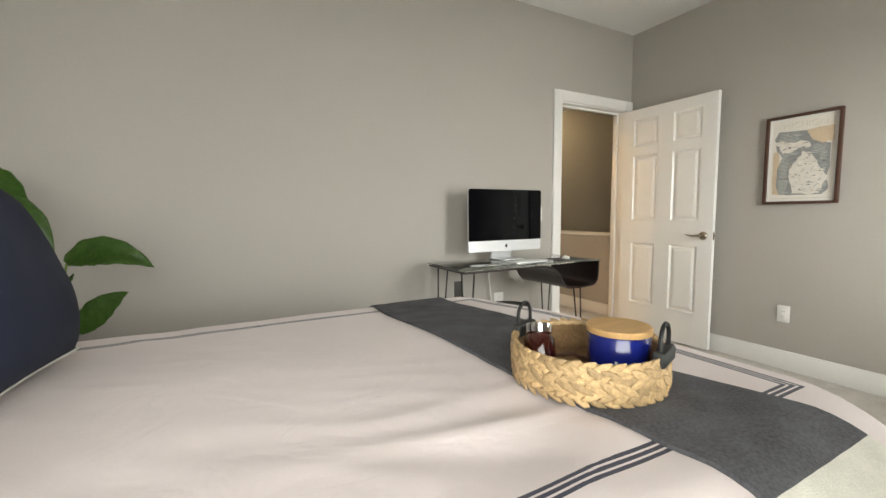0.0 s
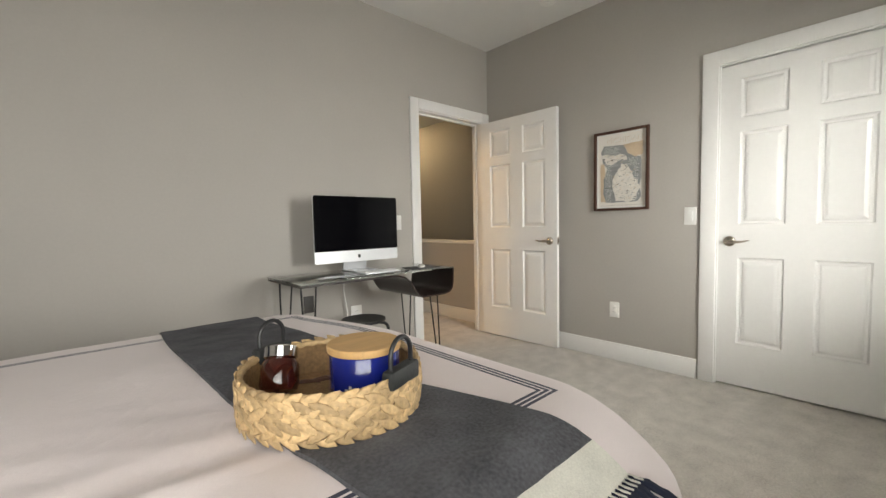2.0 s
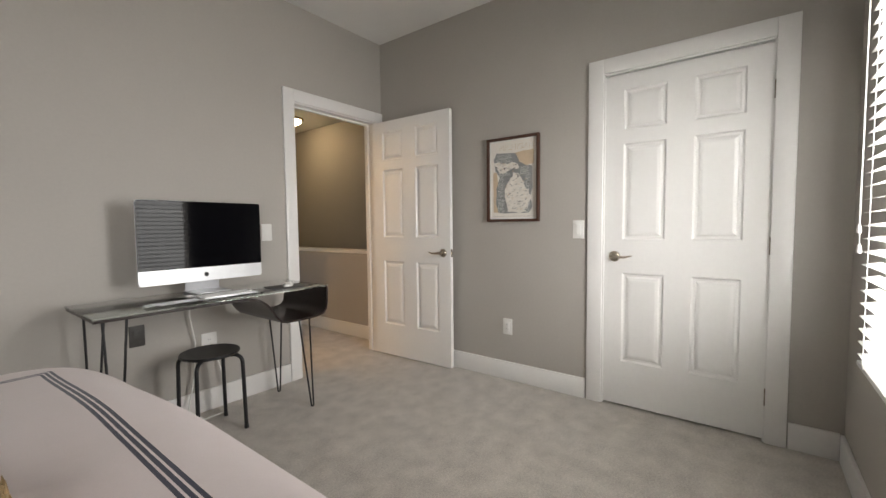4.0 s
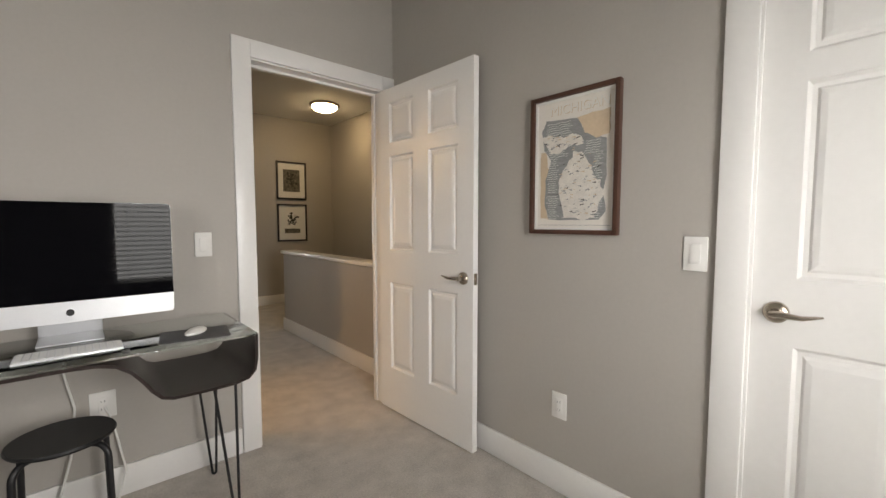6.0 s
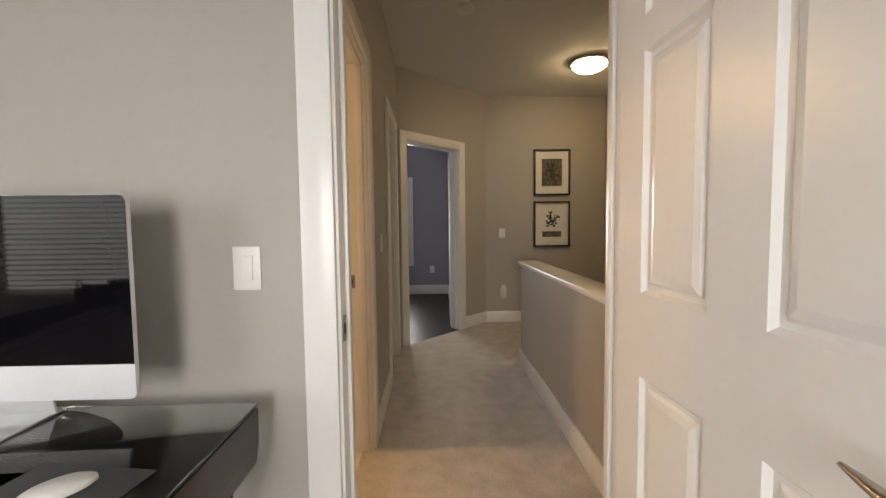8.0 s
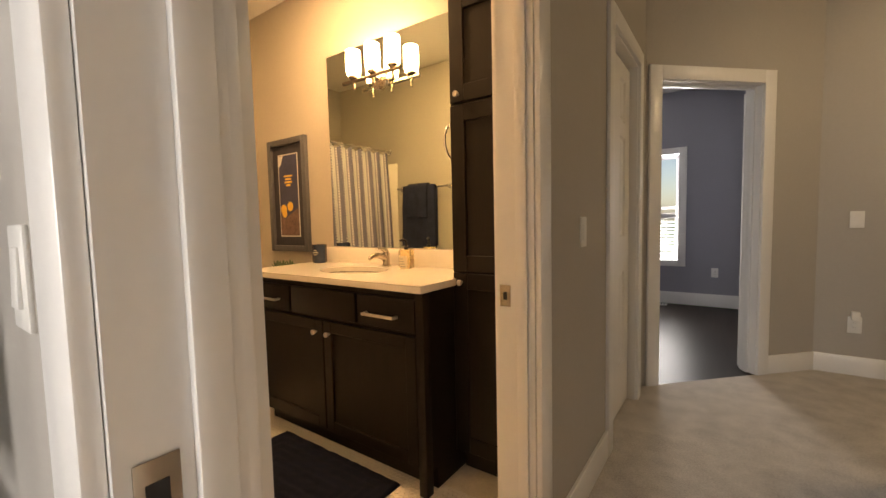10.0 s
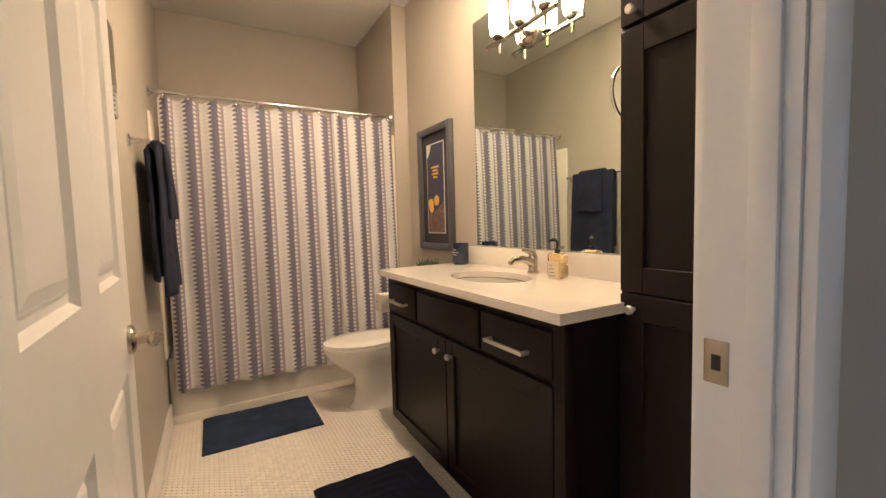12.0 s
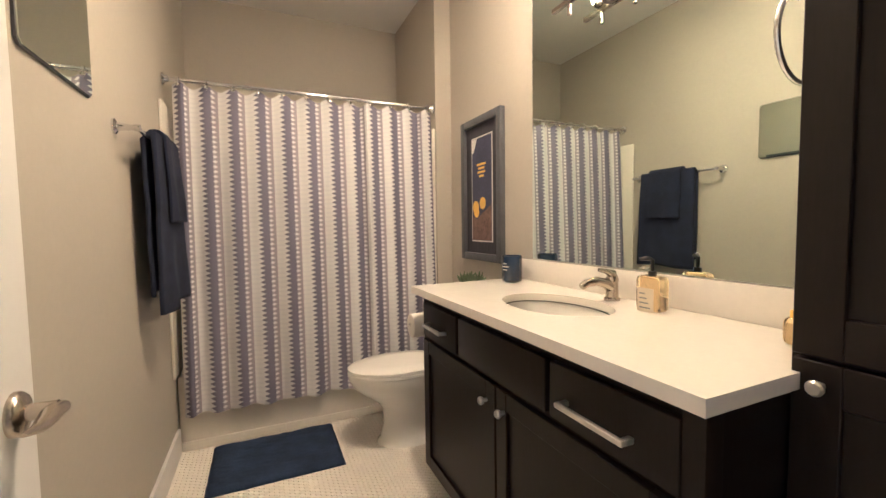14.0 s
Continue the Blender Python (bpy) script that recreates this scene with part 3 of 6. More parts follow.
            merge(bm, blade)
            put(bm, m)
            part("lever_handle", bm, NICKEL, door, "satin nickel lever handle", 50)
        bm = bmesh.new()
        box(bm, (width - 0.001, 0.006, z - 0.03), (width + 0.0015, thick - 0.006, z + 0.03), 0.001)
        box(bm, (width, 0.011, z - 0.009), (width + 0.008, thick - 0.011, z + 0.009), 0.002)
        put(bm, m)
        part("latch_plate", bm, NICKEL, door, "satin nickel latch plate")
    for z in hinges:
        bm = bmesh.new()
        tube(bm, [(-0.004, -0.005, z - 0.045), (-0.004, -0.005, z + 0.045)], 0.006, 8)
        edge_w, r = thick - 0.006, 0.014
        leaf_line = [(-0.004, z - 0.045), (-0.004, z + 0.045)]
        for cz, a0 in ((z + 0.045 - r, 90), (z - 0.045 + r, 0)):
            leaf_line += [(edge_w - r + r * math.cos(radians(a0 - q * 18)), cz + r * math.sin(radians(a0 - q * 18))) for q in range(6)]
        prism(bm, leaf_line, (0, 1, 0), (0, 0, 1), (1, 0, 0), (-0.0025, 0, 0), 0.0025)
        put(bm, m)
        hinge = part("hinge", bm, NICKEL, door, "satin nickel hinge")
        for y, dz in ((0.010, 0.034), (0.026, 0.0), (0.010, -0.034)):
            bm = bmesh.new()
            lathe(bm, (-0.0024, y, z + dz), [(0.0034, 0), (0.0030, 0.0006), (0.0010, 0.0003)], 12, turn=Matrix.Rotation(radians(-90), 3, "Y"))
            put(bm, m)
            part("screw", bm, GREYPLATE, hinge, "countersunk screw")
    return door


# open leaf in the bedroom, its knob side towards the window wall
six_panel("bedroom_door", pose(3.963, 3.082, 0, 0, 0, -88.2) @ Matrix.Scale(-1, 4, (0, 1, 0)) @ pose(0, 0, 0), 0.815, "white six-panel interior door standing open by the corner", (0.748, 0.925), levers=(True, True))
six_panel("closet_door", pose(EAST + 0.047, 0.331, 0, 0, 0, 90), 0.818, "white six-panel closet door, shut", (0.75, 0.94), levers=(False, True), hinges=())
six_panel("bathroom_door", pose(2.952, 3.292, 0, 0, 0, 182.4) @ Matrix.Scale(-1, 4, (0, 1, 0)), 0.845, "white six-panel bathroom door standing open against the wall", (0.78, 0.90), levers=(False, True), thick=0.044, hinges=(0.24, 1.075, 1.80))
six_panel("far_room_door", pose(3.66, 6.76, 0, 0, 0, 88.5), 0.77, "white six-panel door standing open in the far room", (0.705, 0.93), levers=(False, False), hinges=())
six_panel("hall_closet_door", pose(HALL_W - 0.045, 5.094, 0, 0, 0, 90), 0.642, "white panelled hall closet door, shut", hinges=())
for z in (0.24, 1.02, 1.80):
    bm = bmesh.new()
    tube(bm, [(EAST - 0.004, 0.328, z - 0.045), (EAST - 0.004, 0.328, z + 0.045)], 0.006, 8)
    part("hinge", bm, NICKEL, bpy.data.objects["closet_door"], "satin nickel hinge")


def strike(name, lo, hi, hole_lo, hole_hi, label):
    ob = thing(name, lo, label, "strike plate")
    part("plate", boxes((lo, hi), bevel=0.0015), NICKEL, ob)
    part("latch_hole", boxes((hole_lo, hole_hi)), DARKSLOT, ob)
    return ob


strike("bath_strike_plate", (2.976, 4.1395, 0.888), (3.012, 4.143, 0.956), (2.988, 4.1385, 0.910), (3.001, 4.14, 0.934), "satin nickel strike plate on the bathroom door jamb")
strike("bedroom_strike_plate", (3.172, 3.112, 0.895), (3.1755, 3.148, 0.965), (3.1745, 3.12, 0.915), (3.1765, 3.138, 0.945), "satin nickel strike plate on the bedroom door jamb")
# ---- windows with blinds ----
def window(name, x0, x1, z0, z1, y_in, y_out, label):
    """A white double-hung window in a wall that runs along x."""
    w = tagged(new(name), label=label, kind="structure")
    GROUND[w] = Vector((0, 0, 0))
    ya, yb = sorted((y_in + (y_out - y_in) * 0.55, y_in + (y_out - y_in) * 0.85))
    zm = (z0 + z1) / 2
    part("window_frame", boxes(((x0, ya, z0), (x0 + 0.04, yb, z1)), ((x1 - 0.04, ya, z0), (x1, yb, z1)), ((x0 + 0.04, ya, z0), (x1 - 0.04, yb, z0 + 0.045)), ((x0 + 0.04, ya, z1 - 0.045), (x1 - 0.04, yb, z1)), ((x0 + 0.04, ya, zm - 0.02), (x1 - 0.04, yb, zm + 0.02))), WHITE, w, smooth=0)
    for a, b in ((z0 + 0.045, zm - 0.02), (zm + 0.02, z1 - 0.045)):
        yc = (ya + yb) / 2
        pane = part("pane", boxes(((x0 + 0.04, yc - 0.002, a), (x1 - 0.04, yc + 0.002, b))), CLEAR, w, smooth=0)
        pane.visible_shadow = False
    return w


window("window_1", 2.72, 3.42, 0.64, 2.0, SOUTH, SOUTH - 0.15, "white double-hung bedroom window behind blinds")
window("window_2", -0.55, 1.15, 0.64, 2.0, SOUTH, SOUTH - 0.15, "wide white bedroom window behind blinds")
window("window_3", 2.42, 3.0, 0.58, 1.96, 9.12, 9.3, "white double-hung window of the far room")
bm = boxes(((2.33, 9.10, 0.50), (2.42, 9.12, 2.04)), ((3.0, 9.10, 0.50), (3.09, 9.12, 2.04)), ((2.42, 9.10, 1.96), (3.0, 9.12, 2.04)), ((2.42, 9.10, 0.50), (3.0, 9.12, 0.58)), bevel=0.003)
structure("trim_window_3", bm, WHITE, "white flat window casing", 40)


def blind(x0, x1, y, z0, z1, label, tilt, pitch=0.046, cords=True):
    b = thing("window_blind", ((x0 + x1) / 2, y, z0), label, "blind", "window blinds")
    part("head_rail", boxes(((x0, y - 0.028, z1 - 0.07), (x1, y + 0.032, z1)), bevel=0.004), BLIND, b)
    part("bottom_rail", boxes(((x0 + 0.006, y - 0.025, z0), (x1 - 0.006, y + 0.025, z0 + 0.018)), bevel=0.004), BLIND, b)
    n = int((z1 - z0 - 0.1) / pitch)
    me = None
    for i in range(n):
        z = z0 + 0.045 + i * pitch
        m = Matrix.Translation(((x0 + x1) / 2, y, z)) @ Matrix.Rotation(radians(tilt), 4, "X")
        if me is None:
            bm = bmesh.new()
            box(bm, (-(x1 - x0) / 2 + 0.006, -0.025, -0.0014), ((x1 - x0) / 2 - 0.006, 0.025, 0.0014), 0.0012, 1)
            me = mesh_of("slat", bm, BLIND, 0)
        ob = new("slat", me)
        ob.parent = b
        ob.matrix_basis = Matrix.Translation(-GROUND[b]) @ m
    for x in (x0 + 0.12, x1 - 0.12):
        for dy in (-0.026, 0.027):
            bm = bmesh.new()
            tube(bm, [(x, y + dy, z0 + 0.01), (x, y + dy, z1 - 0.05)], 0.0012, 5)
            part("ladder_cord", bm, BLIND, b)
    if cords:
        for dx, z in ((0.045, 1.13), (0.06, 1.06)):
            bm = bmesh.new()
            tube(bm, [(x1 - dx, y + 0.04, z1 - 0.03), (x1 - dx, y + 0.04, z)], 0.0012, 5)
            lathe(bm, (x1 - dx, y + 0.04, z - 0.03), [(0.006, 0), (0.0085, 0.008), (0.004, 0.032)], 10)
            part("pull_cord", bm, PLASTIC, b, "white cord with tassel")
    return b


blind(2.69, 3.47, SOUTH + 0.036, 0.625, 2.04, "white faux-wood blinds, slats tilted, lowered over the window", -12)
blind(-0.6, 1.2, SOUTH + 0.036, 0.625, 2.04, "wide white faux-wood blinds, slats tilted, over the bed window", -12, cords=False)
blind(2.44, 2.98, 9.155, 0.62, 1.2, "white blinds half raised in the far room window", 20, cords=False)


# ---- switches and outlets ----
def plate(kind, m, label, category, mat_=None, w=0.074, h=0.118):
    """A wall plate; m puts x along the wall, y out of it, z up."""
    p = thing(kind, m.translation, label, category)
    mat_ = mat_ or PLASTIC
    bm = bmesh.new()
    box(bm, (-w / 2, -0.001, -h / 2), (w / 2, 0.006, h / 2), 0.003)
    bm.transform(m)
    part("cover_plate", bm, mat_, p)
    bm = bmesh.new()
    if "switch" in kind:
        box(bm, (-0.017, 0.004, -0.034), (0.017, 0.0095, 0.034), 0.002, turn=Matrix.Rotation(radians(2), 4, "X"))
        bm.transform(m)
        part("rocker", bm, mat_, p)
    else:
        box(bm, (-0.017, 0.004, -0.034), (0.017, 0.008, 0.034), 0.003)
        bm.transform(m)
        part("socket_face", bm, mat_, p)
        for z in (-0.017, 0.017):
            for x in (-0.006, 0.006):
                bm = boxes(((x - 0.001, 0.0075, z - 0.004), (x + 0.001, 0.0084, z + 0.004)))
                bm.transform(m)
                part("slot", bm, DARKSLOT, p)
    return p


on_north, on_east, on_west = lambda x, z: pose(x, NORTH, z, 0, 0, 180), lambda y, z: pose(EAST, y, z, 0, 0, 90), lambda y, z: pose(HALL_W, y, z, 0, 0, -90)
plate("light_switch", on_north(2.925, 1.107), "white rocker switch beside the bedroom door", "light switch")
plate("light_switch", on_east(1.302, 1.107), "white rocker switch beside the closet door", "light switch")
plate("light_switch", on_west(4.625, 1.105), "white rocker switch on the hall wall", "light switch")
plate("light_switch", pose(4.283, HALL_N, 1.106, 0, 0, 180), "pale rocker switch on the hall end wall", "light switch")
plate("wall_outlet", on_east(1.818, 0.395), "white outlet under the framed map", "outlet")
plate("wall_outlet", on_north(2.52, 0.427), "white outlet behind the stool", "outlet", w=0.09)
plate("wall_outlet", on_north(2.148, 0.548), "dark plate under the desk", "outlet", GREYPLATE)
plate("wall_outlet", pose(4.294, HALL_N, 0.361, 0, 0, 180), "pale outlet with a small plugged-in night light", "outlet")
plate("wall_outlet", pose(3.41, 9.12, 0.435, 0, 0, 180), "white outlet in the far room", "outlet")
bm = boxes(((4.27, HALL_N - 0.05, 0.40), (4.315, HALL_N - 0.006, 0.46)), bevel=0.008)
solo("night_light", bm, PLASTIC, "small white night light plugged into the hall outlet", "night light")
vent = thing("floor_register", (2.75, 9.0, 0), "small beige floor register by the window", "vent")
part("register_frame", boxes(((2.6, 8.95, -0.005), (2.9, 9.05, 0.004)), bevel=0.002), PLASTIC, vent)
for i in range(9):
    part("register_slot", boxes(((2.62 + i * 0.03, 8.96, 0.0035), (2.632 + i * 0.03, 9.04, 0.0045))), DARKSLOT, vent)

# ---- ceiling fittings ----
lamp = thing("ceiling_lamp", (4.94, 5.93, TOP), "lit flush ceiling lamp with frosted bowl and nickel rim", "ceiling lamp")
bm = bmesh.new()
lathe(bm, (4.94, 5.93, TOP), [(0.19, 0), (0.195, -0.012), (0.188, -0.03), (0.16, -0.034)])
part("rim", bm, NICKEL, lamp, "satin nickel rim")
bm = bmesh.new()
lathe(bm, (4.94, 5.93, TOP), [(0.162, -0.03), (0.16, -0.045), (0.13, -0.073), (0.08, -0.092), (0.01, -0.1)])
part("bowl", bm, HALLGLOW, lamp, "glowing frosted glass bowl")
for name_, x, y in (("smoke_detector", 3.69, 2.17), ("smoke_detector", 3.67, 4.96)):
    d = thing(name_, (x, y, TOP), "white round smoke detector on the ceiling", "smoke detector", "smoke detectors")
    bm = bmesh.new()
    lathe(bm, (x, y, TOP), [(0.065, 0), (0.066, -0.012), (0.058, -0.03), (0.03, -0.036)])
    part("body", bm, PLASTIC, d)
    bm = bmesh.new()
    lathe(bm, (x, y, TOP - 0.036), [(0.014, 0.002), (0.014, -0.004), (0.01, -0.006)], 16)
    part("button", bm, PLASTIC, d)


# ---- framed pictures ----
def frame_boards(x0, x1, z0, z1, w, depth, bevel=0.004):
    """Four mitre-butted boards in the plane y = 0, proud towards -y."""
    return [((x0, -depth, z0), (x0 + w, 0, z1)), ((x1 - w, -depth, z0), (x1, 0, z1)), ((x0 + w, -depth, z0), (x1 - w, 0, z0 + w)), ((x0 + w, -depth, z1 - w), (x1 - w, 0, z1))]


def picture(m, w, h, board_w, depth, frame_mat, label, category="picture"):
    p = thing("framed_picture", m.translation, label, category)
    for lo, hi in frame_boards(-w / 2, w / 2, -h / 2, h / 2, board_w, depth):
        bm = boxes((lo, hi), bevel=0.003)
        bm.transform(m)
        part("frame_board", bm, frame_mat, p)
    return p


def sheet(p, name, m, outline, y, mat_, label="", parent=None):
    bm = bmesh.new()
    prism(bm, outline, (1, 0, 0), (0, 0, 1), (0, -1, 0), (0, y, 0), 0.0012)
    bm.transform(m)
    return part(name, bm, mat_, parent or p, label, 0)


def rect(x0, z0, x1, z1):
    return [(x0, z0), (x1, z0), (x1, z1), (x0, z1)]


# the state map on the east wall: x of the picture runs towards the window wall
MAP = pose(EAST, 1.772, 1.464, 0, 0, -90)
p = picture(MAP, 0.41, 0.60, 0.019, 0.03, WALNUT, "framed illustrated map with walnut frame on the greige wall")
paper = sheet(p, "print", MAP, rect(-0.187, -0.282, 0.187, 0.282), -0.006, PAPER, "off-white print with grey water and speckled land")
rnd = random.Random(4)
sheet(p, "border_line", MAP, rect(-0.168, -0.262, 0.168, -0.2605), -0.0075, LAKE, parent=paper)
def ragged(outline, amount, steps=4):
    """An outline with its straight runs broken up like a coast."""
    out = []
    for (x0, z0), (x1, z1) in zip(outline, outline[1:] + outline[:1]):
        for q in range(steps):
            t = q / steps
            out.append((x0 + (x1 - x0) * t + rnd.uniform(-amount, amount), z0 + (z1 - z0) * t + rnd.uniform(-amount, amount)))
    return out


sheet(p, "tan_shore", MAP, ragged([(-0.155, -0.23), (-0.16, -0.05), (-0.158, 0.06), (-0.13, 0.06), (-0.12, -0.02), (-0.13, -0.10), (-0.125, -0.2), (-0.11, -0.236)], 0.002), -0.0073, TAN, parent=paper)
water = [(-0.115, -0.236), (-0.135, -0.17), (-0.132, -0.06), (-0.105, 0.02), (-0.14, 0.07), (-0.155, 0.15), (-0.13, 0.195), (-0.06, 0.19), (0.02, 0.185), (0.05, 0.13), (0.09, 0.10), (0.145, 0.085), (0.15, -0.06), (0.135, -0.12), (0.15, -0.2), (0.12, -0.238), (-0.05, -0.24)]
sheet(p, "water", MAP, ragged(water, 0.0015), -0.0076, LAKE, parent=paper)
sheet(p, "shore", MAP, ragged([(0.02, 0.187), (0.16, 0.20), (0.16, 0.10), (0.10, 0.092), (0.055, 0.12)], 0.003), -0.009, TAN, parent=paper)
for i in range(44):
    z = -0.232 + i * 0.0095
    for x0, x1 in ((-0.127, -0.062), (0.095, 0.138)) if z < 0.03 else ((-0.13, -0.02), (0.05, 0.135)) if z < 0.09 else ((-0.13, 0.0),):
        if z > 0.182:
            continue
        a, b, w = x0 + rnd.uniform(0, 0.012), x1 - rnd.uniform(0, 0.02), 0.0016
        n = 8
        crest = [(a + (b - a) * k / n, z + 0.0018 * math.sin(k * 1.9 + i)) for k in range(n + 1)]
        sheet(p, "wave_line", MAP, crest + [(x, q + w) for x, q in crest[::-1]], -0.0089, INK if i == 11 else MATBOARD, parent=paper)
sheet(p, "upper_land", MAP, ragged([(-0.15, 0.12), (-0.12, 0.13), (-0.06, 0.115), (0.0, 0.12), (0.04, 0.10), (0.05, 0.075), (-0.01, 0.078), (-0.06, 0.055), (-0.1, 0.045), (-0.12, 0.07)], 0.006), -0.0102, LAND, parent=paper)
sheet(p, "lower_land", MAP, ragged([(-0.04, -0.235), (-0.055, -0.15), (-0.06, -0.08), (-0.035, -0.02), (0.005, 0.045), (0.05, 0.035), (0.085, -0.01), (0.09, -0.06), (0.125, -0.085), (0.14, -0.13), (0.115, -0.2), (0.09, -0.236)], 0.007), -0.0102, LAND, parent=paper)
for i in range(190):
    x, z = (rnd.uniform(-0.055, 0.125), rnd.uniform(-0.228, 0.035)) if i < 140 else (rnd.uniform(-0.145, 0.045), rnd.uniform(0.05, 0.125))
    if i < 140 and z > 0.0 and not 0.0 < x < 0.08:
        continue
    s, a = rnd.uniform(0.003, 0.010), rnd.uniform(-0.5, 0.5)
    tone = (INK, LAKE, TAN, LAKE, MATBOARD)[i % 5]
    sheet(p, "mark", MAP, [(x - s, z - a * s), (x + s, z + a * s), (x + s * 0.7, z + s * 0.6), (x + s * 0.1, z + s * 0.35), (x - s * 0.6, z + s * 0.4)], -0.0115 - 0.000008 * i, tone, parent=paper)
for lo, hi in frame_boards(-0.187, 0.187, -0.282, 0.282, 0.012, 0.005):
    bm = boxes(((lo[0], -0.0125, lo[2]), (hi[0], -0.0078, hi[2])))
    bm.transform(MAP)
    part("inner_fillet", bm, MATBOARD, p, "pale inner fillet", 0)
text = bpy.data.curves.new("lettering", "FONT")
text.body, text.size, text.extrude, text.align_x = "MICHIGAN", 0.056, 0.0004, "CENTER"
text.materials.append(MATBOARD)
letters = new("lettering", text)
letters.parent = paper
letters.matrix_basis = Matrix.Translation(-GROUND[paper]) @ MAP @ pose(0.022, -0.0085, 0.214, 90, 0, 0)
under = bpy.data.curves.new("lettering_shade", "FONT")
under.body, under.size, under.extrude, under.align_x = "MICHIGAN", 0.056, 0.0002, "CENTER"
under.materials.append(TAN)
shade_letters = new("lettering_shade", under)
shade_letters.parent = paper
shade_letters.matrix_basis = Matrix.Translation(-GROUND[paper]) @ MAP @ pose(0.0245, -0.0077, 0.2115, 90, 0, 0)

# two prints on the hall end wall
for z, trees in ((1.84, 3), (1.209, 5)):
    m = pose(4.895, HALL_N, z)
    p = picture(m, 0.45, 0.56, 0.022, 0.026, FRAMEBLACK, "dark framed botanical print with a white mat" if trees == 3 else "dark framed tree landscape print with a white mat")
    mat_b = sheet(p, "mat_board", m, rect(-0.205, -0.26, 0.205, 0.26), -0.006, MATBOARD)
    art = sheet(p, "print", m, rect(-0.125, -0.165, 0.125, 0.165), -0.0075, ARTDARK if trees == 3 else MATBOARD, parent=mat_b)
    for i in range(40):
        x, zz = rnd.gauss(0, 0.045), rnd.gauss(0.02 if trees == 3 else 0.05, 0.05)
        x, zz = max(-0.11, min(0.11, x)), max(-0.14, min(0.145, zz))
        s = rnd.uniform(0.01, 0.022)
        sheet(p, "foliage", m, [(x + s * math.cos(a) * rnd.uniform(0.6, 1), zz + s * math.sin(a) * rnd.uniform(0.6, 1)) for a in (k * math.pi / 3 for k in range(6))], -0.0088 - 0.00002 * i, ARTMID, parent=mat_b)
    sheet(p, "foreground", m, rect(-0.118, -0.158, 0.118, -0.09), -0.0086, ARTDARK, parent=mat_b)

# tall framed poster over the toilet
m = pose(0.925, BATH_N, 1.372)
p = picture(m, 0.45, 0.815, 0.042, 0.032, FRAMEGREY, "tall grey framed night poster on the bathroom wall")
board_ = sheet(p, "mat_board", m, rect(-0.185, -0.367, 0.185, 0.367), -0.010, MATNAVY, "dark planked mat")
edge = sheet(p, "white_edge", m, rect(-0.118, -0.30, 0.118, 0.30), -0.0115, MATBOARD, parent=board_)
sheet(p, "night_sky", m, rect(-0.110, -0.292, 0.110, 0.292), -0.013, POSTERNAVY, parent=board_)
sheet(p, "ground_print", m, [(-0.108, -0.290), (0.108, -0.290), (0.108, -0.09), (0.05, -0.12), (0.0, -0.14), (-0.05, -0.17), (-0.108, -0.15)], -0.0145, POSTERBROWN, parent=board_)
sheet(p, "pale_cloud", m, [(-0.108, 0.29), (-0.05, 0.29), (-0.07, 0.25), (-0.09, 0.22), (-0.108, 0.21)], -0.0145, MATBOARD, parent=board_)
for x, z, r, q in ((0.015, -0.08, 0.034, 0), (-0.065, -0.10, 0.036, 0), (-0.055, -0.13, 0.03, 0.001)):
    sheet(p, "pumpkin_moon", m, [(x + r * math.cos(k * math.pi / 8), z + r * math.sin(k * math.pi / 8)) for k in range(16)], -0.0158 - q, GOLD, parent=board_)
for i, w in enumerate((0.10, 0.07, 0.085, 0.05)):
    sheet(p, "text_bar", m, rect(-w / 2, 0.135 - i * 0.022, w / 2, 0.147 - i * 0.022), -0.0147, GOLD, parent=board_)

# ---- bed ----
BX0, BX1, BY0, BY1 = -0.62, 1.875, 0.595, 2.40
BCX, BCY, HX, HY = (BX0 + BX1) / 2, (BY0 + BY1) / 2, (BX1 - BX0) / 2, (BY1 - BY0) / 2


def edge_distance(x, y, r=0.30):
    qx, qy = abs(x - BCX) - (HX - r), abs(y - BCY) - (HY - r)
    return r - math.hypot(max(qx, 0), max(qy, 0)) - min(max(qx, qy), 0)


def bed_top(x, y):
    """Height of the duvet's upper side."""
    d = max(edge_distance(x, y), 0.0)
    z = 0.752 - 0.13 * max(0.0, 1 - d / 0.20) ** 1.8
    t = min(max((y - 1.45) / 0.75, 0), 1)
    z -= 0.05 * t * t * (3 - 2 * t)
    flat = min(1.0, d / 0.15)
    z += flat * 0.003 * noise.noise((x * 2.2, y * 2.2, 0.3))
    # soft folds that fan out from the pillows and from under the basket
    f = math.exp(-((x - 0.35) / 0.45) ** 2) * 0.0012
    z += flat * f * (1 - abs(noise.noise((x * 5 + y * 2, (y - 1.2) * 11 + x * 3, 2.0))) * 5) - f * 0.3
    g = math.exp(-((x - 1.02) / 0.26) ** 2 - ((y - 0.95) / 0.3) ** 2) * 0.004
    z += g * (1 - abs(noise.noise((x * 2.5 - y * 2, y * 11 + x * 4, 5.0))) * 6) - g * 0.5
    return z


bed = thing("bed", (BCX, BCY, 0), "low bed with pale pink navy-lined duvet cover", "bed")
bm = bmesh.new()
N, R = 220, 54
ring_pts = []
for k in range(N):
    a = 2 * math.pi * k / N
    c, s = math.cos(a), math.sin(a)
    lo, hi = 0.0, 3.0
    for _ in range(26):
        mid = (lo + hi) / 2
        if edge_distance(BCX + c * mid, BCY + s * mid) > 0:
            lo = mid
        else:
            hi = mid
    ring_pts.append((c * lo, s * lo))
rings = []
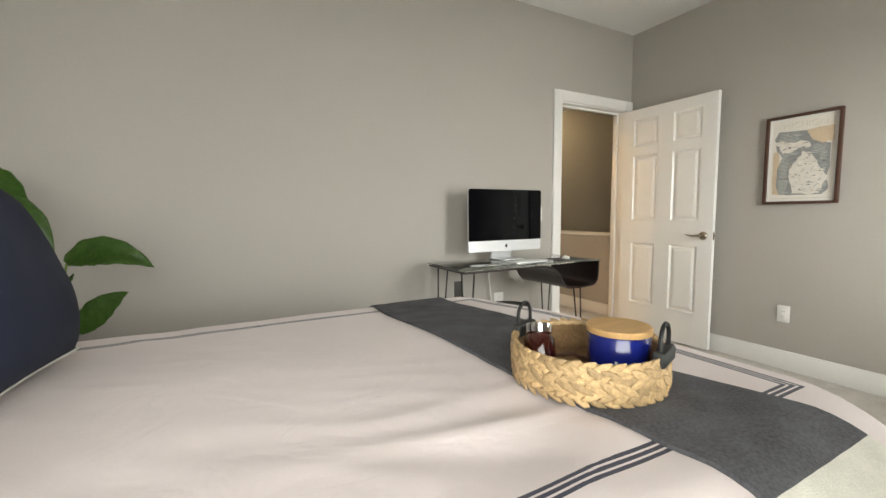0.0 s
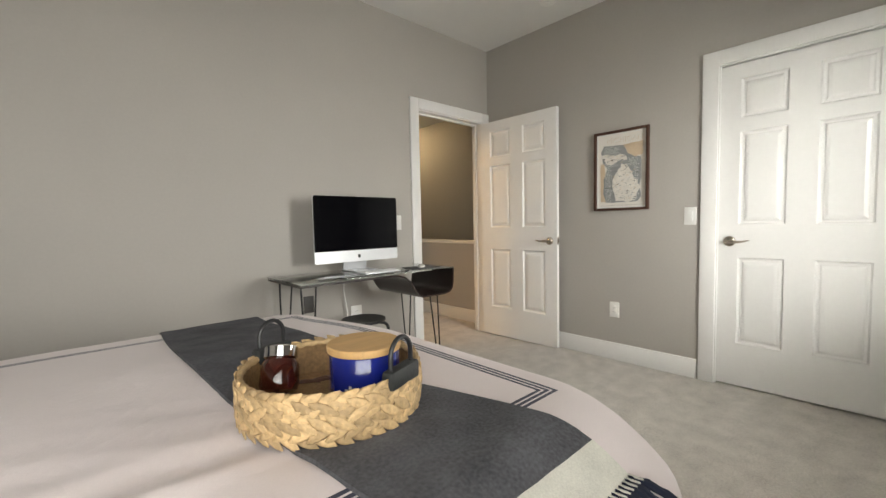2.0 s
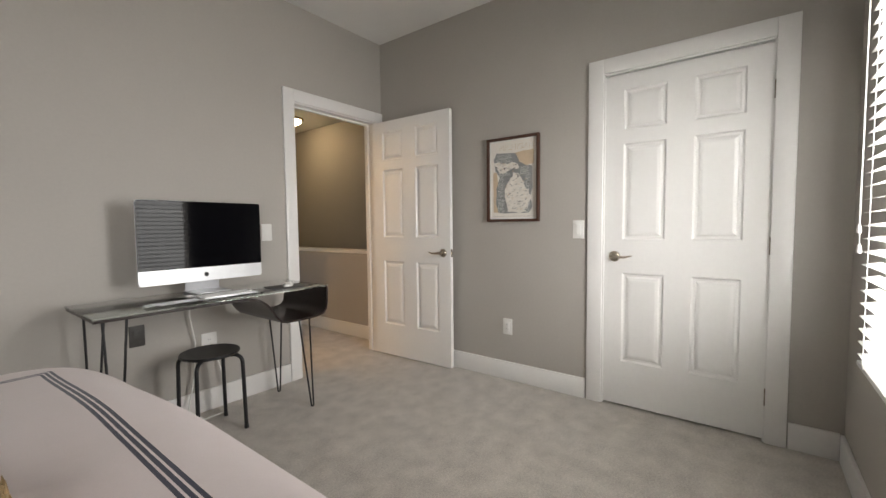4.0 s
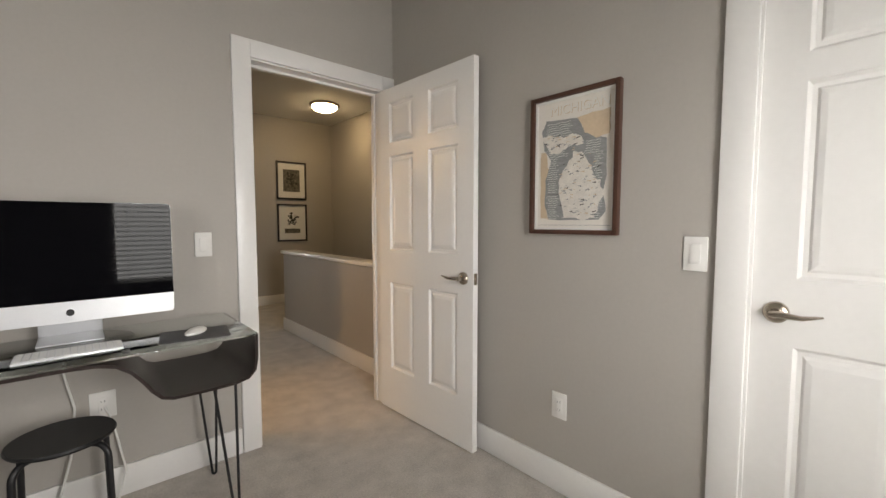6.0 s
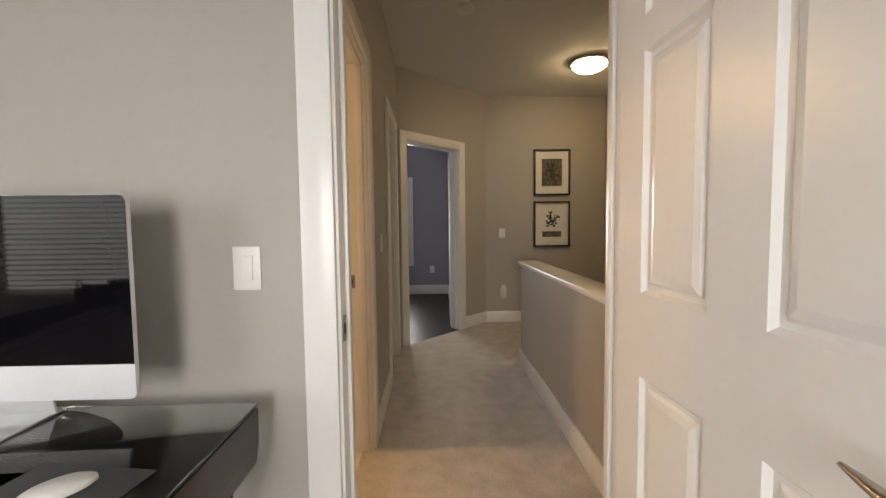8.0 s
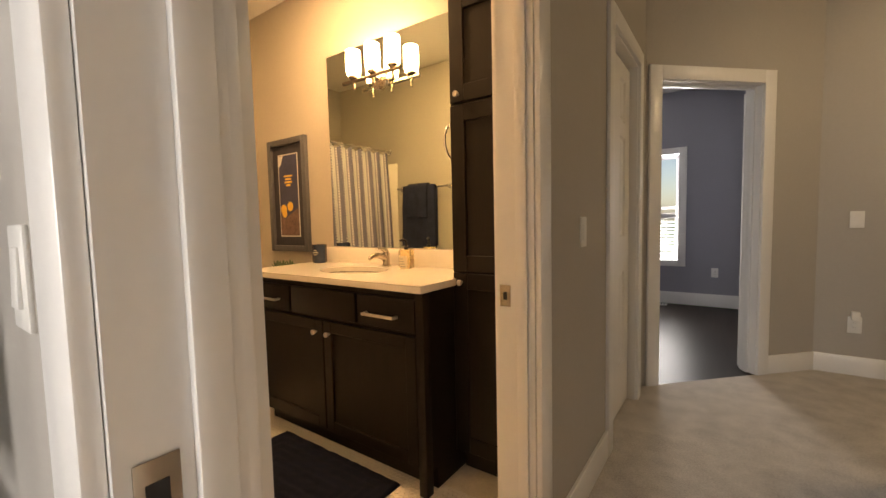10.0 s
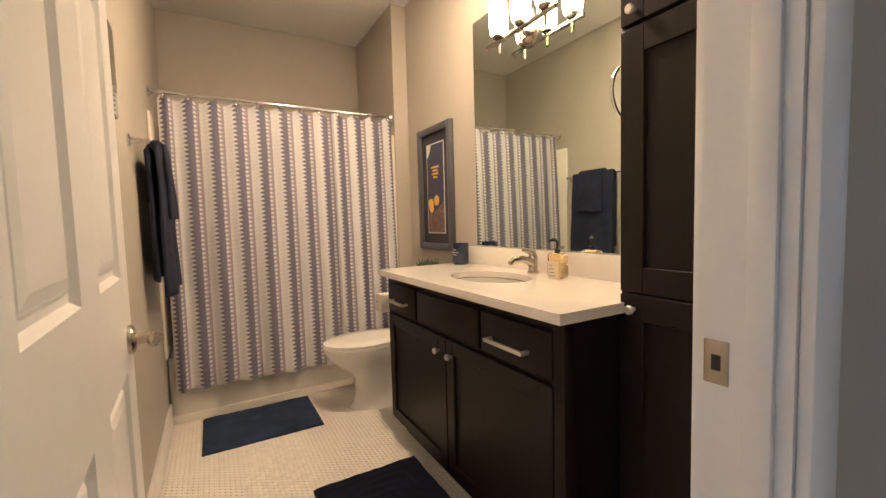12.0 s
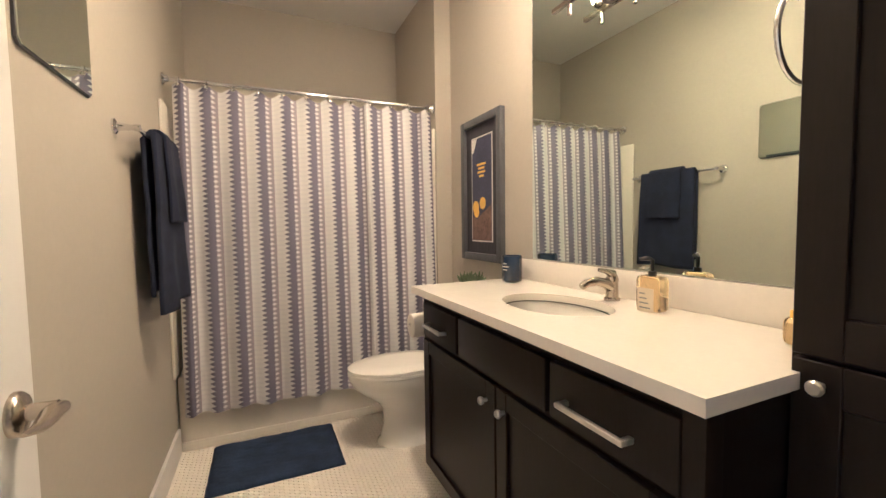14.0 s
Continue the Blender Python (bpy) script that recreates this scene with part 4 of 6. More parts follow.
for i in range(1, R + 1):
    q = (i / R) ** 0.8
    rings.append([bm.verts.new((BCX + x * q, BCY + y * q, bed_top(BCX + x * q, BCY + y * q))) for x, y in ring_pts])
for j in range(1, 9):
    ring = []
    for k, (x, y) in enumerate(ring_pts):
        l = math.hypot(x, y)
        wave = (1.0 if y > 0 else 0.4) * 0.014 * math.sin(k * 0.42) * j / 8 + 0.012 * noise.noise((k * 0.13, j * 0.3, 1))
        out = (0.05 if y > 0 else 0.02 if x > 0.75 else 0.006) * math.sin(j / 8 * math.pi * 0.75) + wave
        z = bed_top(BCX + x, BCY + y) - 0.05 * j - 0.012 * (j == 1)
        ring.append(bm.verts.new((BCX + x + x / l * out, BCY + y + y / l * out, max(z, 0.16))))
    rings.append(ring)
centre = bm.verts.new((BCX, BCY, bed_top(BCX, BCY)))
for k in range(N):
    bm.faces.new((centre, rings[0][k], rings[0][(k + 1) % N]))
for a, b in zip(rings, rings[1:]):
    for k in range(N):
        bm.faces.new((a[k], b[k], b[(k + 1) % N], a[(k + 1) % N]))
bmesh.ops.recalc_face_normals(bm, faces=bm.faces[:])
DUVET_OB = solo("duvet", bm, DUVET, "pale pink cotton duvet with triple navy border lines", "duvet", smooth=180)
part("mattress", boxes(((BX0 + 0.09, BY0 + 0.10, 0.26), (BX1 - 0.09, BY1 - 0.10, 0.535)), bevel=0.06), MATBOARD, bed, "white mattress")
part("bed_base", boxes(((BX0 + 0.09, BY0 + 0.12, 0.12), (BX1 - 0.11, BY1 - 0.12, 0.26)), bevel=0.01), LEATHER, bed, "dark bed base")
for x in (BX0 + 0.2, BX1 - 0.2):
    for y in (BY0 + 0.2, BY1 - 0.2):
        part("leg", boxes(((x - 0.03, y - 0.03, 0), (x + 0.03, y + 0.03, 0.12)), bevel=0.004), LEATHER, bed)


def pillow(cx, cy, cz, w, h, t, m, label, piping=True):
    p = thing("pillow", (cx, cy, cz - 0.2), label, "pillow", "navy pillows")
    place = Matrix.Translation((cx, cy, cz)) @ m
    bm = bmesh.new()
    n = 26
    for side in (1, -1):
        grid = []
        for i in range(n + 1):
            row = []
            for j in range(n + 1):
                u, v = i / n * 2 - 1, j / n * 2 - 1
                full = max(0.0, (1 - abs(u) ** 2.6) * (1 - abs(v) ** 2.6)) ** 0.55
                pinch = 1 - 0.045 * (1 - (abs(u) * abs(v)) ** 2) * max(abs(u), abs(v)) ** 4
                b = 0.007 * noise.noise((u * 3 + cx, v * 3, side))
                row.append(bm.verts.new((u * w / 2 * pinch, v * h / 2 * pinch, side * (t / 2 * full) + b * full)))
            grid.append(row)
        for i in range(n):
            for j in range(n):
                q = (grid[i][j], grid[i + 1][j], grid[i + 1][j + 1], grid[i][j + 1])
                bm.faces.new(q if side > 0 else q[::-1])
    bmesh.ops.remove_doubles(bm, verts=bm.verts[:], dist=1e-4)
    bm.transform(place)
    part("cover", bm, NAVY, p, "navy cotton cover", 180)
    if piping:
        pts = []
        for k in range(80):
            a = k / 80 * 4
            e, f = int(a), a % 1 * 2 - 1
            u, v = ((f, -1), (1, f), (-f, 1), (-1, -f))[e]
            q = 1 - 0.045 * (1 - (abs(u) * abs(v)) ** 2)
            pts.append(place @ Vector((u * w / 2 * q, v * h / 2 * q, 0)))
        pts.append(pts[0])
        bm = bmesh.new()
        tube(bm, pts, 0.0045, 6, False)
        part("piping", bm, MATBOARD, p, "white cord piping", 180)
    return p


pillow(0.10, 1.69, 0.985, 0.58, 0.52, 0.27, Matrix.Rotation(radians(84), 4, "Z") @ Matrix.Rotation(radians(70), 4, "X"), "plump navy cushion with white piping leaning on the bed")
pillow(0.09, 0.98, 0.96, 0.50, 0.50, 0.22, Matrix.Rotation(radians(90), 4, "Z") @ Matrix.Rotation(radians(50), 4, "X"), "navy cushion with white piping, second on the bed")

# ---- throw across the bed ----
throw = thing("throw_blanket", (1.35, 1.5, 0.76), "charcoal woven throw with cream ends across the bed", "blanket")


def throw_x(s, v):
    """x of the throw's edge lines along its length v (y)."""
    near = max(0.0, 1.05 - v)
    left = 1.175 + 0.02 * math.sin(v * 3.0) + 0.10 * near
    right = 1.50 + 0.03 * math.sin(v * 2.2 + 2.4) + 0.34 * near - 0.25 * near * near
    return left + (right - left) * s


def throw_point(s, y, lift):
    """Follows the duvet; past the bed's side it hangs down."""
    x = throw_x(s, y)
    low = BY0 + 0.02
    if y >= low:
        return Vector((x, y, bed_top(x, y) + lift))
    over = low - y
    z = bed_top(x, low) - over
    return Vector((x, low - 0.055 * min(1, over / 0.08) - lift - 0.01 * math.sin(s * 9), z))


def cloth(y0, y1, lift, n=70, k=22):
    bm = bmesh.new()
    top = [[bm.verts.new(throw_point(j / k, y0 + (y1 - y0) * i / n, lift + 0.0015 * noise.noise((i * 0.2, j * 0.4, 0)))) for j in range(k + 1)] for i in range(n + 1)]
    low = [[bm.verts.new(throw_point(j / k, y0 + (y1 - y0) * i / n, 0.001)) for j in range(k + 1)] for i in range(n + 1)]
    for g in (top, low):
        for i in range(n):
            for j in range(k):
                bm.faces.new((g[i][j], g[i][j + 1], g[i + 1][j + 1], g[i + 1][j]))
    for i in range(n):
        for j in (0, k):
            bm.faces.new((top[i][j], top[i + 1][j], low[i + 1][j], low[i][j]))
    for j in range(k):
        for i in (0, n):
            bm.faces.new((top[i][j], top[i][j + 1], low[i][j + 1], low[i][j]))
    bmesh.ops.recalc_face_normals(bm, faces=bm.faces[:])
    return bm


part("woven_body", cloth(0.712, 2.30, 0.009), THROW, throw, smooth=60)
part("cream_band", cloth(0.655, 0.712, 0.009, 12), CREAM, throw, "cream woven end band", 60)
knot_rnd = random.Random(11)
for i in range(30):
    s = (i + 0.5) / 30
    root = throw_point(s, 0.657, 0.008)
    sway = knot_rnd.uniform(-0.02, 0.03)
    spine = [root]
    for q in range(1, 6):
        a = throw_point(s, 0.657 - q * 0.019, 0.010 + knot_rnd.uniform(0, 0.004))
        a.x += 0.016 * q * (s - 0.1) + sway * q / 5
        spine.append(a)
    bm = bmesh.new()
    tube(bm, spine[:3], [0.0035, 0.0075, 0.006], 7)
    for k in range(7):
        fan = (k - 3) * 0.0042
        strand = [spine[1]] + [p + Vector((fan * q * 0.55, knot_rnd.uniform(-0.002, 0.002), knot_rnd.uniform(-0.001, 0.003) * q)) for q, p in enumerate(spine[2:], 1)]
        tube(bm, strand, [0.004, 0.0036, 0.0033, 0.003, 0.0016], 5)
    part("tassel", bm, NAVY, throw, "navy yarn tassel")
    bm = bmesh.new()
    tube(bm, [root + Vector((0.006, 0.004, 0)), root + Vector((0.008, -0.02, 0.002))], [0.0022, 0.0015], 5)
    part("warp_end", bm, CREAM, throw, "cream twisted warp end")

# ---- basket with its jars ----
KX, KY = 1.305, 1.095
KZ = bed_top(KX, KY) + 0.010
basket = thing("basket", (KX, KY, KZ), "round braided water hyacinth basket with black handles", "basket")
# base and inner wall use the shade-darkened wicker, so strand gaps read dark
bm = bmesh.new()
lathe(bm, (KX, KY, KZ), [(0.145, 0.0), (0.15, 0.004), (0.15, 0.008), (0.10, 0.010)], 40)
part("base", bm, WICKERSHADE, basket)
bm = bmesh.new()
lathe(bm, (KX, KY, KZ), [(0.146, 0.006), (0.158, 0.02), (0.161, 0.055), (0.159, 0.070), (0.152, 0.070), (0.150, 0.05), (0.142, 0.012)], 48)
part("liner", bm, WICKERSHADE, basket)
me = None
for row in range(6):
    count = 38
    r = 0.1605 + 0.004 * math.sin((row + 0.5) / 6 * math.pi)
    for k in range(count):
        if me is None:
            bm = bmesh.new()
            lathe(bm, (0, 0, -0.017), [(0.0015, -0.008), (0.0048, 0.002), (0.0064, 0.016), (0.0056, 0.030), (0.001, 0.044)], 8, sx=1.45, sy=0.42)
            me = mesh_of("strand", bm, WICKER, 180)
        a = 2 * math.pi * (k + 0.12 * (row // 2)) / count
        ob = new("strand", me)
        ob.parent = basket
        tilt = (58 if row % 2 else -58) + rnd.uniform(-5, 5)
        ob.matrix_basis = Matrix.Rotation(a, 4, "Z") @ Matrix.Translation((r + rnd.uniform(-0.001, 0.0015), 0, 0.009 + row * 0.0118)) @ Matrix.Rotation(radians(90), 4, "Z") @ Matrix.Rotation(radians(tilt), 4, "Y")
bm = bmesh.new()
rim = [Vector((KX + 0.157 * math.cos(a), KY + 0.157 * math.sin(a), KZ + 0.072 + 0.0015 * math.sin(a * 40))) for a in (2 * math.pi * k / 120 for k in range(121))]
tube(bm, rim, 0.0065, 8, False)
part("rim_braid", bm, WICKER, basket, smooth=180)
for a0 in (112, -70):
    a = radians(a0)
    c = Vector((KX + 0.155 * math.cos(a), KY + 0.155 * math.sin(a), KZ + 0.08))
    u = Vector((-math.sin(a), math.cos(a), 0))
    m = Matrix.Translation(c) @ Matrix.Rotation(a, 4, "Z")
    bm = bmesh.new()
    box(bm, (-0.012, -0.042, -0.020), (0.012, 0.042, 0.012), 0.006)
    bm.transform(m)
    pad = part("handle_pad", bm, LEATHER, basket, "black leather handle tab")
    bm = bmesh.new()
    tube(bm, [c + u * 0.030 + Vector((0, 0, 0.005))] + arc(c + Vector((0, 0, 0.03)), 0.030, 0, 180, 12, u, (0, 0, 1)) + [c - u * 0.030 + Vector((0, 0, 0.005))], 0.0042, 8)
    part("handle_loop", bm, BLACKMETAL, basket, "black iron loop handle")
CX, CY = 1.345, 1.045
can = thing("candle_jar", (CX, CY, KZ + 0.01), "cobalt blue ceramic jar with bamboo lid in the basket", "jar")
bm = bmesh.new()
lathe(bm, (CX, CY, KZ + 0.0105), [(0.052, 0), (0.061, 0.004), (0.063, 0.012), (0.063, 0.088), (0.060, 0.092)], 40)
part("body", bm, COBALT, can)
bm = bmesh.new()
lathe(bm, (CX, CY, KZ + 0.1025), [(0.060, 0), (0.066, 0.001), (0.067, 0.004), (0.067, 0.012), (0.065, 0.014)], 40)
part("lid", bm, LIDWOOD, can, "pale bamboo lid")
bm = bmesh.new()
for a, z0, z1, da in ((206, 0.022, 0.040, 5), (213, 0.026, 0.046, 5), (220, 0.020, 0.038, 5)):
    q = [Vector((CX + 0.0638 * math.cos(radians(b)), CY + 0.0638 * math.sin(radians(b)), KZ + 0.01 + z)) for b, z in ((a, z0), (a + da, z0), (a + da, z1), (a, z1))]
    bm.faces.new([bm.verts.new(v) for v in q])
part("leaf_mark", bm, PLASTIC, can, "small pale printed mark", 0)
jm = Matrix.Translation((1.235, 1.17, KZ + 0.052)) @ Matrix.Rotation(radians(-22), 4, "X") @ Matrix.Rotation(radians(14), 4, "Y")
jar = thing("amber_jar", (1.235, 1.17, KZ + 0.01), "dark amber glass jar with a silver lid leaning in the basket", "jar")
bm = bmesh.new()
lathe(bm, (0, 0, -0.035), [(0.025, 0), (0.033, 0.004), (0.036, 0.015), (0.035, 0.05), (0.027, 0.062)], 28)
bm.transform(jm)
part("body", bm, AMBER, jar)
bm = bmesh.new()
lathe(bm, (0, 0, 0.027), [(0.0285, 0), (0.031, 0.002), (0.031, 0.020), (0.028, 0.023)], 28)
bm.transform(jm)
part("lid", bm, CHROME, jar, "silver metal lid")
for k in range(7):
    a = k * 0.9
    pts = [(1.27 + 0.07 * math.cos(a + q * 0.5), 1.12 + 0.06 * math.sin(a + q * 0.6), KZ + 0.016 + 0.005 * (q % 2)) for q in range(5)]
    bm = bmesh.new()
    tube(bm, pts, 0.0035, 6)
    solo("twig", bm, WALNUT, "dry brown twig lying in the basket", "twig", "twigs in the basket")

# ---- plant beside the bed ----
plant = thing("potted_plant", (-0.05, 2.66, 0), "leafy green potted plant beside the bed", "plant")
bm = bmesh.new()
lathe(bm, (-0.05, 2.66, 0), [(0.11, 0), (0.13, 0.01), (0.155, 0.30), (0.16, 0.31), (0.145, 0.31), (0.14, 0.27)], 32)
part("pot", bm, POT, plant)
bm = bmesh.new()
lathe(bm, (-0.05, 2.66, 0.26), [(0.135, 0), (0.137, 0.012), (0.05, 0.02)], 24)
part("soil", bm, SOIL, plant)


def leaf(base, mid, tip, width, bend=0.35, roll=0.0):
    """A broad leaf on a stalk from the pot to base, arching over mid to tip."""
    base, mid, tip = Vector(base), Vector(mid), Vector(tip)
    root = Vector((-0.05, 2.66, 0.27))
    bm = bmesh.new()
    knee = root.lerp(base, 0.6) + Vector((0, 0, 0.08))
    tube(bm, [root, root.lerp(knee, 0.5) + Vector((0, 0, 0.03)), knee, base], [0.008, 0.007, 0.006, 0.0045], 8)
    part("stem", bm, STEM, plant)
    bm = bmesh.new()
    n, k = 18, 6
    grid = []
    for i in range(n + 1):
        t = i / n
        p = base * (1 - t) ** 2 + mid * 2 * t * (1 - t) + tip * t * t
        d = ((mid - base) * (1 - t) + (tip - mid) * t).normalized()
        side = d.cross(Vector((0, -0.25, 1))).normalized()
        side = Matrix.Rotation(roll, 3, d) @ side
        up = side.cross(d)
        w = width * (math.sin(math.pi * min(1, t * 0.97 + 0.03)) ** 0.75) * (1.1 - 0.5 * t)
        row = []
        for j in range(-k, k + 1):
            s = j / k
            ripple = 0.006 * math.sin(i * 1.7 + j) * abs(s)
            row.append(bm.verts.new(p + side * s * w + up * (bend * w * abs(s) + ripple)))
        grid.append(row)
    for i in range(n):
        for j in range(2 * k):
            bm.faces.new((grid[i][j], grid[i][j + 1], grid[i + 1][j + 1], grid[i + 1][j]))
    bmesh.ops.solidify(bm, geom=bm.faces[:], thickness=0.0012)
    part("leaf", bm, LEAF, plant, "glossy green leaf", 180)


leaf((0.04, 2.62, 0.93), (0.16, 2.60, 1.03), (0.335, 2.58, 0.90), 0.075, 0.2, 0.8)
leaf((0.06, 2.62, 0.64), (0.13, 2.60, 0.75), (0.235, 2.60, 0.80), 0.062, 0.15, roll=1.0)
leaf((-0.24, 2.64, 1.17), (-0.04, 2.62, 1.22), (0.01, 2.60, 0.96), 0.055, 0.2, 0.5)
leaf((0.02, 2.66, 0.80), (0.035, 2.63, 0.90), (0.055, 2.60, 0.87), 0.03)
leaf((-0.25, 2.62, 0.95), (-0.38, 2.56, 1.10), (-0.52, 2.52, 0.98), 0.05)
leaf((-0.12, 2.74, 1.05), (-0.16, 2.8, 1.3), (-0.25, 2.86, 1.34), 0.05)

# ---- desk ----
DX0, DX1, DY0, DY1, DZ = 1.84, 2.985, 2.50, 3.0, 0.78
desk = thing("desk", ((DX0 + DX1) / 2, 2.75, 0), "dark moulded plywood desk with glass top and hairpin legs", "desk")
g = part("glass_top", boxes(((DX0, DY0, DZ - 0.008), (DX1, DY1, DZ)), bevel=0.002), DESKGLASS, desk, "green tinted glass top")
prof = [(DX0 + 0.005, 0.768), (2.44, 0.768), (2.50, 0.764), (2.55, 0.75), (2.59, 0.72), (2.62, 0.68), (2.645, 0.64), (2.67, 0.612), (2.70, 0.602), (2.80, 0.600), (2.90, 0.602), (2.945, 0.612), (2.967, 0.635), (2.974, 0.68), (2.976, 0.770)]
bm = bmesh.new()
th = 0.011
outer, inner = [], []
for i, (x, z) in enumerate(prof):
    a, b = prof[max(i - 1, 0)], prof[min(i + 1, len(prof) - 1)]
    d = Vector((b[0] - a[0], 0, b[1] - a[1])).normalized()
    n = Vector((d.z, 0, -d.x))
    outer.append((x + n.x * th, z + n.z * th))
    inner.append((x, z))
rows_ = [[bm.verts.new((x, y, z)) for x, z in line] for y in (DY0 + 0.012, DY1 - 0.01) for line in (inner, outer)]
fi, fo, bi, bo = rows_
for i in range(len(prof) - 1):
    for a, b in ((fi, bi), (fo, bo), (fi, fo), (bi, bo)):
        bm.faces.new((a[i], a[i + 1], b[i + 1], b[i]))
for i in (0, -1):
    bm.faces.new((fi[i], fo[i], bo[i], bi[i]))
bmesh.ops.recalc_face_normals(bm, faces=bm.faces[:])
part("moulded_tray", bm, DESKPLY, desk, "dark moulded plywood shelf with a scooped tray", 50)
for x, sx in ((2.90, -1), (1.93, 1)):
    for y, sy in ((2.60, 1), (2.985, -1)):
        top = 0.592 if x > 2.5 else 0.756
        bm = bmesh.new()
        foot = Vector((x + 0.012 * -sx, y, 0.006))
        tube(bm, [(x + sx * 0.055, y + sy * 0.02, top)] + [foot + Vector((sx * 0.008 * math.cos(a), sy * 0.0, 0.008 - 0.008 * math.sin(a))) for a in (radians(b) for b in range(0, 181, 30))] + [(x - sx * 0.03, y + sy * 0.035, top)], 0.0055, 8)
        part("hairpin_leg", bm, BLACKMETAL, desk, "black steel hairpin leg")

# ---- computer on the desk ----
mon = thing("computer_monitor", (2.44, 2.9, DZ), "silver all-in-one computer with a black screen", "monitor")
bm = bmesh.new()
outline = []
for cx, cz, a0 in ((2.752, 1.277, 0), (2.124, 1.277, 90), (2.124, 0.855, 180), (2.752, 0.855, 270)):
    outline += [(cx + 0.014 * math.cos(radians(a0 + q * 30)), cz + 0.014 * math.sin(radians(a0 + q * 30))) for q in range(4)]
prism(bm, outline, (1, 0, 0), (0, 0, 1), (0, -1, 0), (0, 2.903, 0), 0.012)
part("casing", bm, ALU, mon, "silver aluminium casing", 60)
bm = bmesh.new()
lathe(bm, (2.438, 2.903, 1.06), [(0.26, 0), (0.22, 0.012), (0.12, 0.03), (0.02, 0.036)], 28, sy=0.7, turn=Matrix.Rotation(radians(-90), 3, "X"))
part("back_bulge", bm, ALU, mon)
bm = bmesh.new()
prism(bm, [(2.1105, 0.92), (2.7655, 0.92), (2.7655, 1.278), (2.76, 1.288), (2.752, 1.2905), (2.124, 1.2905), (2.116, 1.288), (2.1105, 1.278)], (1, 0, 0), (0, 0, 1), (0, -1, 0), (0, 2.8915, 0), 0.0025)
part("screen", bm, SCREEN, mon, "glossy black screen", 0)
bm = bmesh.new()
lathe(bm, (2.438, 2.8905, 0.878), [(0.012, 0), (0.011, 0.001)], 18, sy=1.1, turn=Matrix.Rotation(radians(90), 3, "X"))
part("front_mark", bm, BLACKPLASTIC, mon, "small dark round mark")
bm = bmesh.new()
box(bm, (2.345, 2.795, DZ + 0.0005), (2.53, 2.985, DZ + 0.006), 0.002)
box(bm, (2.345, 2.955, DZ + 0.004), (2.53, 2.962, DZ + 0.16), 0.002, turn=Matrix.Translation((0, 2.958, DZ)) @ Matrix.Rotation(radians(10), 4, "X") @ Matrix.Translation((0, -2.958, -DZ)))
part("stand", bm, ALU, mon, "bent aluminium stand")
kb = thing("keyboard", (2.438, 2.65, DZ), "slim white keyboard on the glass desk", "keyboard")
part("tray", boxes(((2.303, 2.592, DZ + 0.0005), (2.573, 2.708, DZ + 0.009)), bevel=0.003), ALU, kb)
me = None
for r in range(5):
    for c in range(14):
        if me is None:
            bm = bmesh.new()
            box(bm, (-0.0082, -0.0082, 0), (0.0082, 0.0082, 0.003), 0.001, 1)
            me = mesh_of("key", bm, KEYCAPS, 0)
        ob = new("key", me)
        ob.parent = kb
        ob.matrix_basis = Matrix.Translation(Vector((2.318 + c * 0.0185, 2.606 + r * 0.0215, DZ + 0.009)) - GROUND[kb])
pad_m = Matrix.Translation((2.795, 2.64, DZ)) @ Matrix.Rotation(radians(-9), 4, "Z")
bm = bmesh.new()
box(bm, (-0.115, -0.095, 0.0005), (0.115, 0.095, 0.003), 0.001, turn=pad_m)
solo("mouse_pad", bm, PADGREY, "dark grey mouse pad on the glass desk", "mouse pad")
bm = bmesh.new()
lathe(bm, (2.80, 2.655, DZ + 0.0035), [(0.026, 0), (0.029, 0.003), (0.028, 0.010), (0.020, 0.018), (0.004, 0.021)], 28, sy=1.9, turn=Matrix.Rotation(radians(-42), 3, "Z"))
solo("computer_mouse", bm, PLASTIC, "white low wireless mouse on the pad", "mouse")
bm = boxes(((2.565, 2.522, DZ + 0.0005), (2.585, 2.535, DZ + 0.012)), bevel=0.002)
solo("usb_receiver", bm, BLACKPLASTIC, "tiny black receiver lying by the keyboard", "receiver")
bm = bmesh.new()
tube(bm, [(2.42, 3.04, 0.95), (2.41, 3.06, 0.80), (2.40, 3.06, 0.62), (2.43, 3.07, 0.45), (2.41, 3.05, 0.25), (2.36, 3.03, 0.06), (2.42, 2.96, 0.008), (2.54, 2.97, 0.008), (2.585, 3.03, 0.14), (2.55, 3.08, 0.34), (2.525, 3.088, 0.42)], 0.0045, 8)
solo("power_cord", bm, PLASTIC, "white power cord looping from desk to outlet", "cable", smooth=180)

# ---- stool ----
SX, SY = 2.40, 2.80
stool = thing("stool", (SX, SY, 0), "low round black stool under the desk", "stool")
bm = bmesh.new()
lathe(bm, (SX, SY, 0.435), [(0.13, 0), (0.148, 0.004), (0.152, 0.012), (0.148, 0.019), (0.12, 0.016), (0.02, 0.014)], 40)
part("seat", bm, BLACKMETAL, stool, "black dished seat")
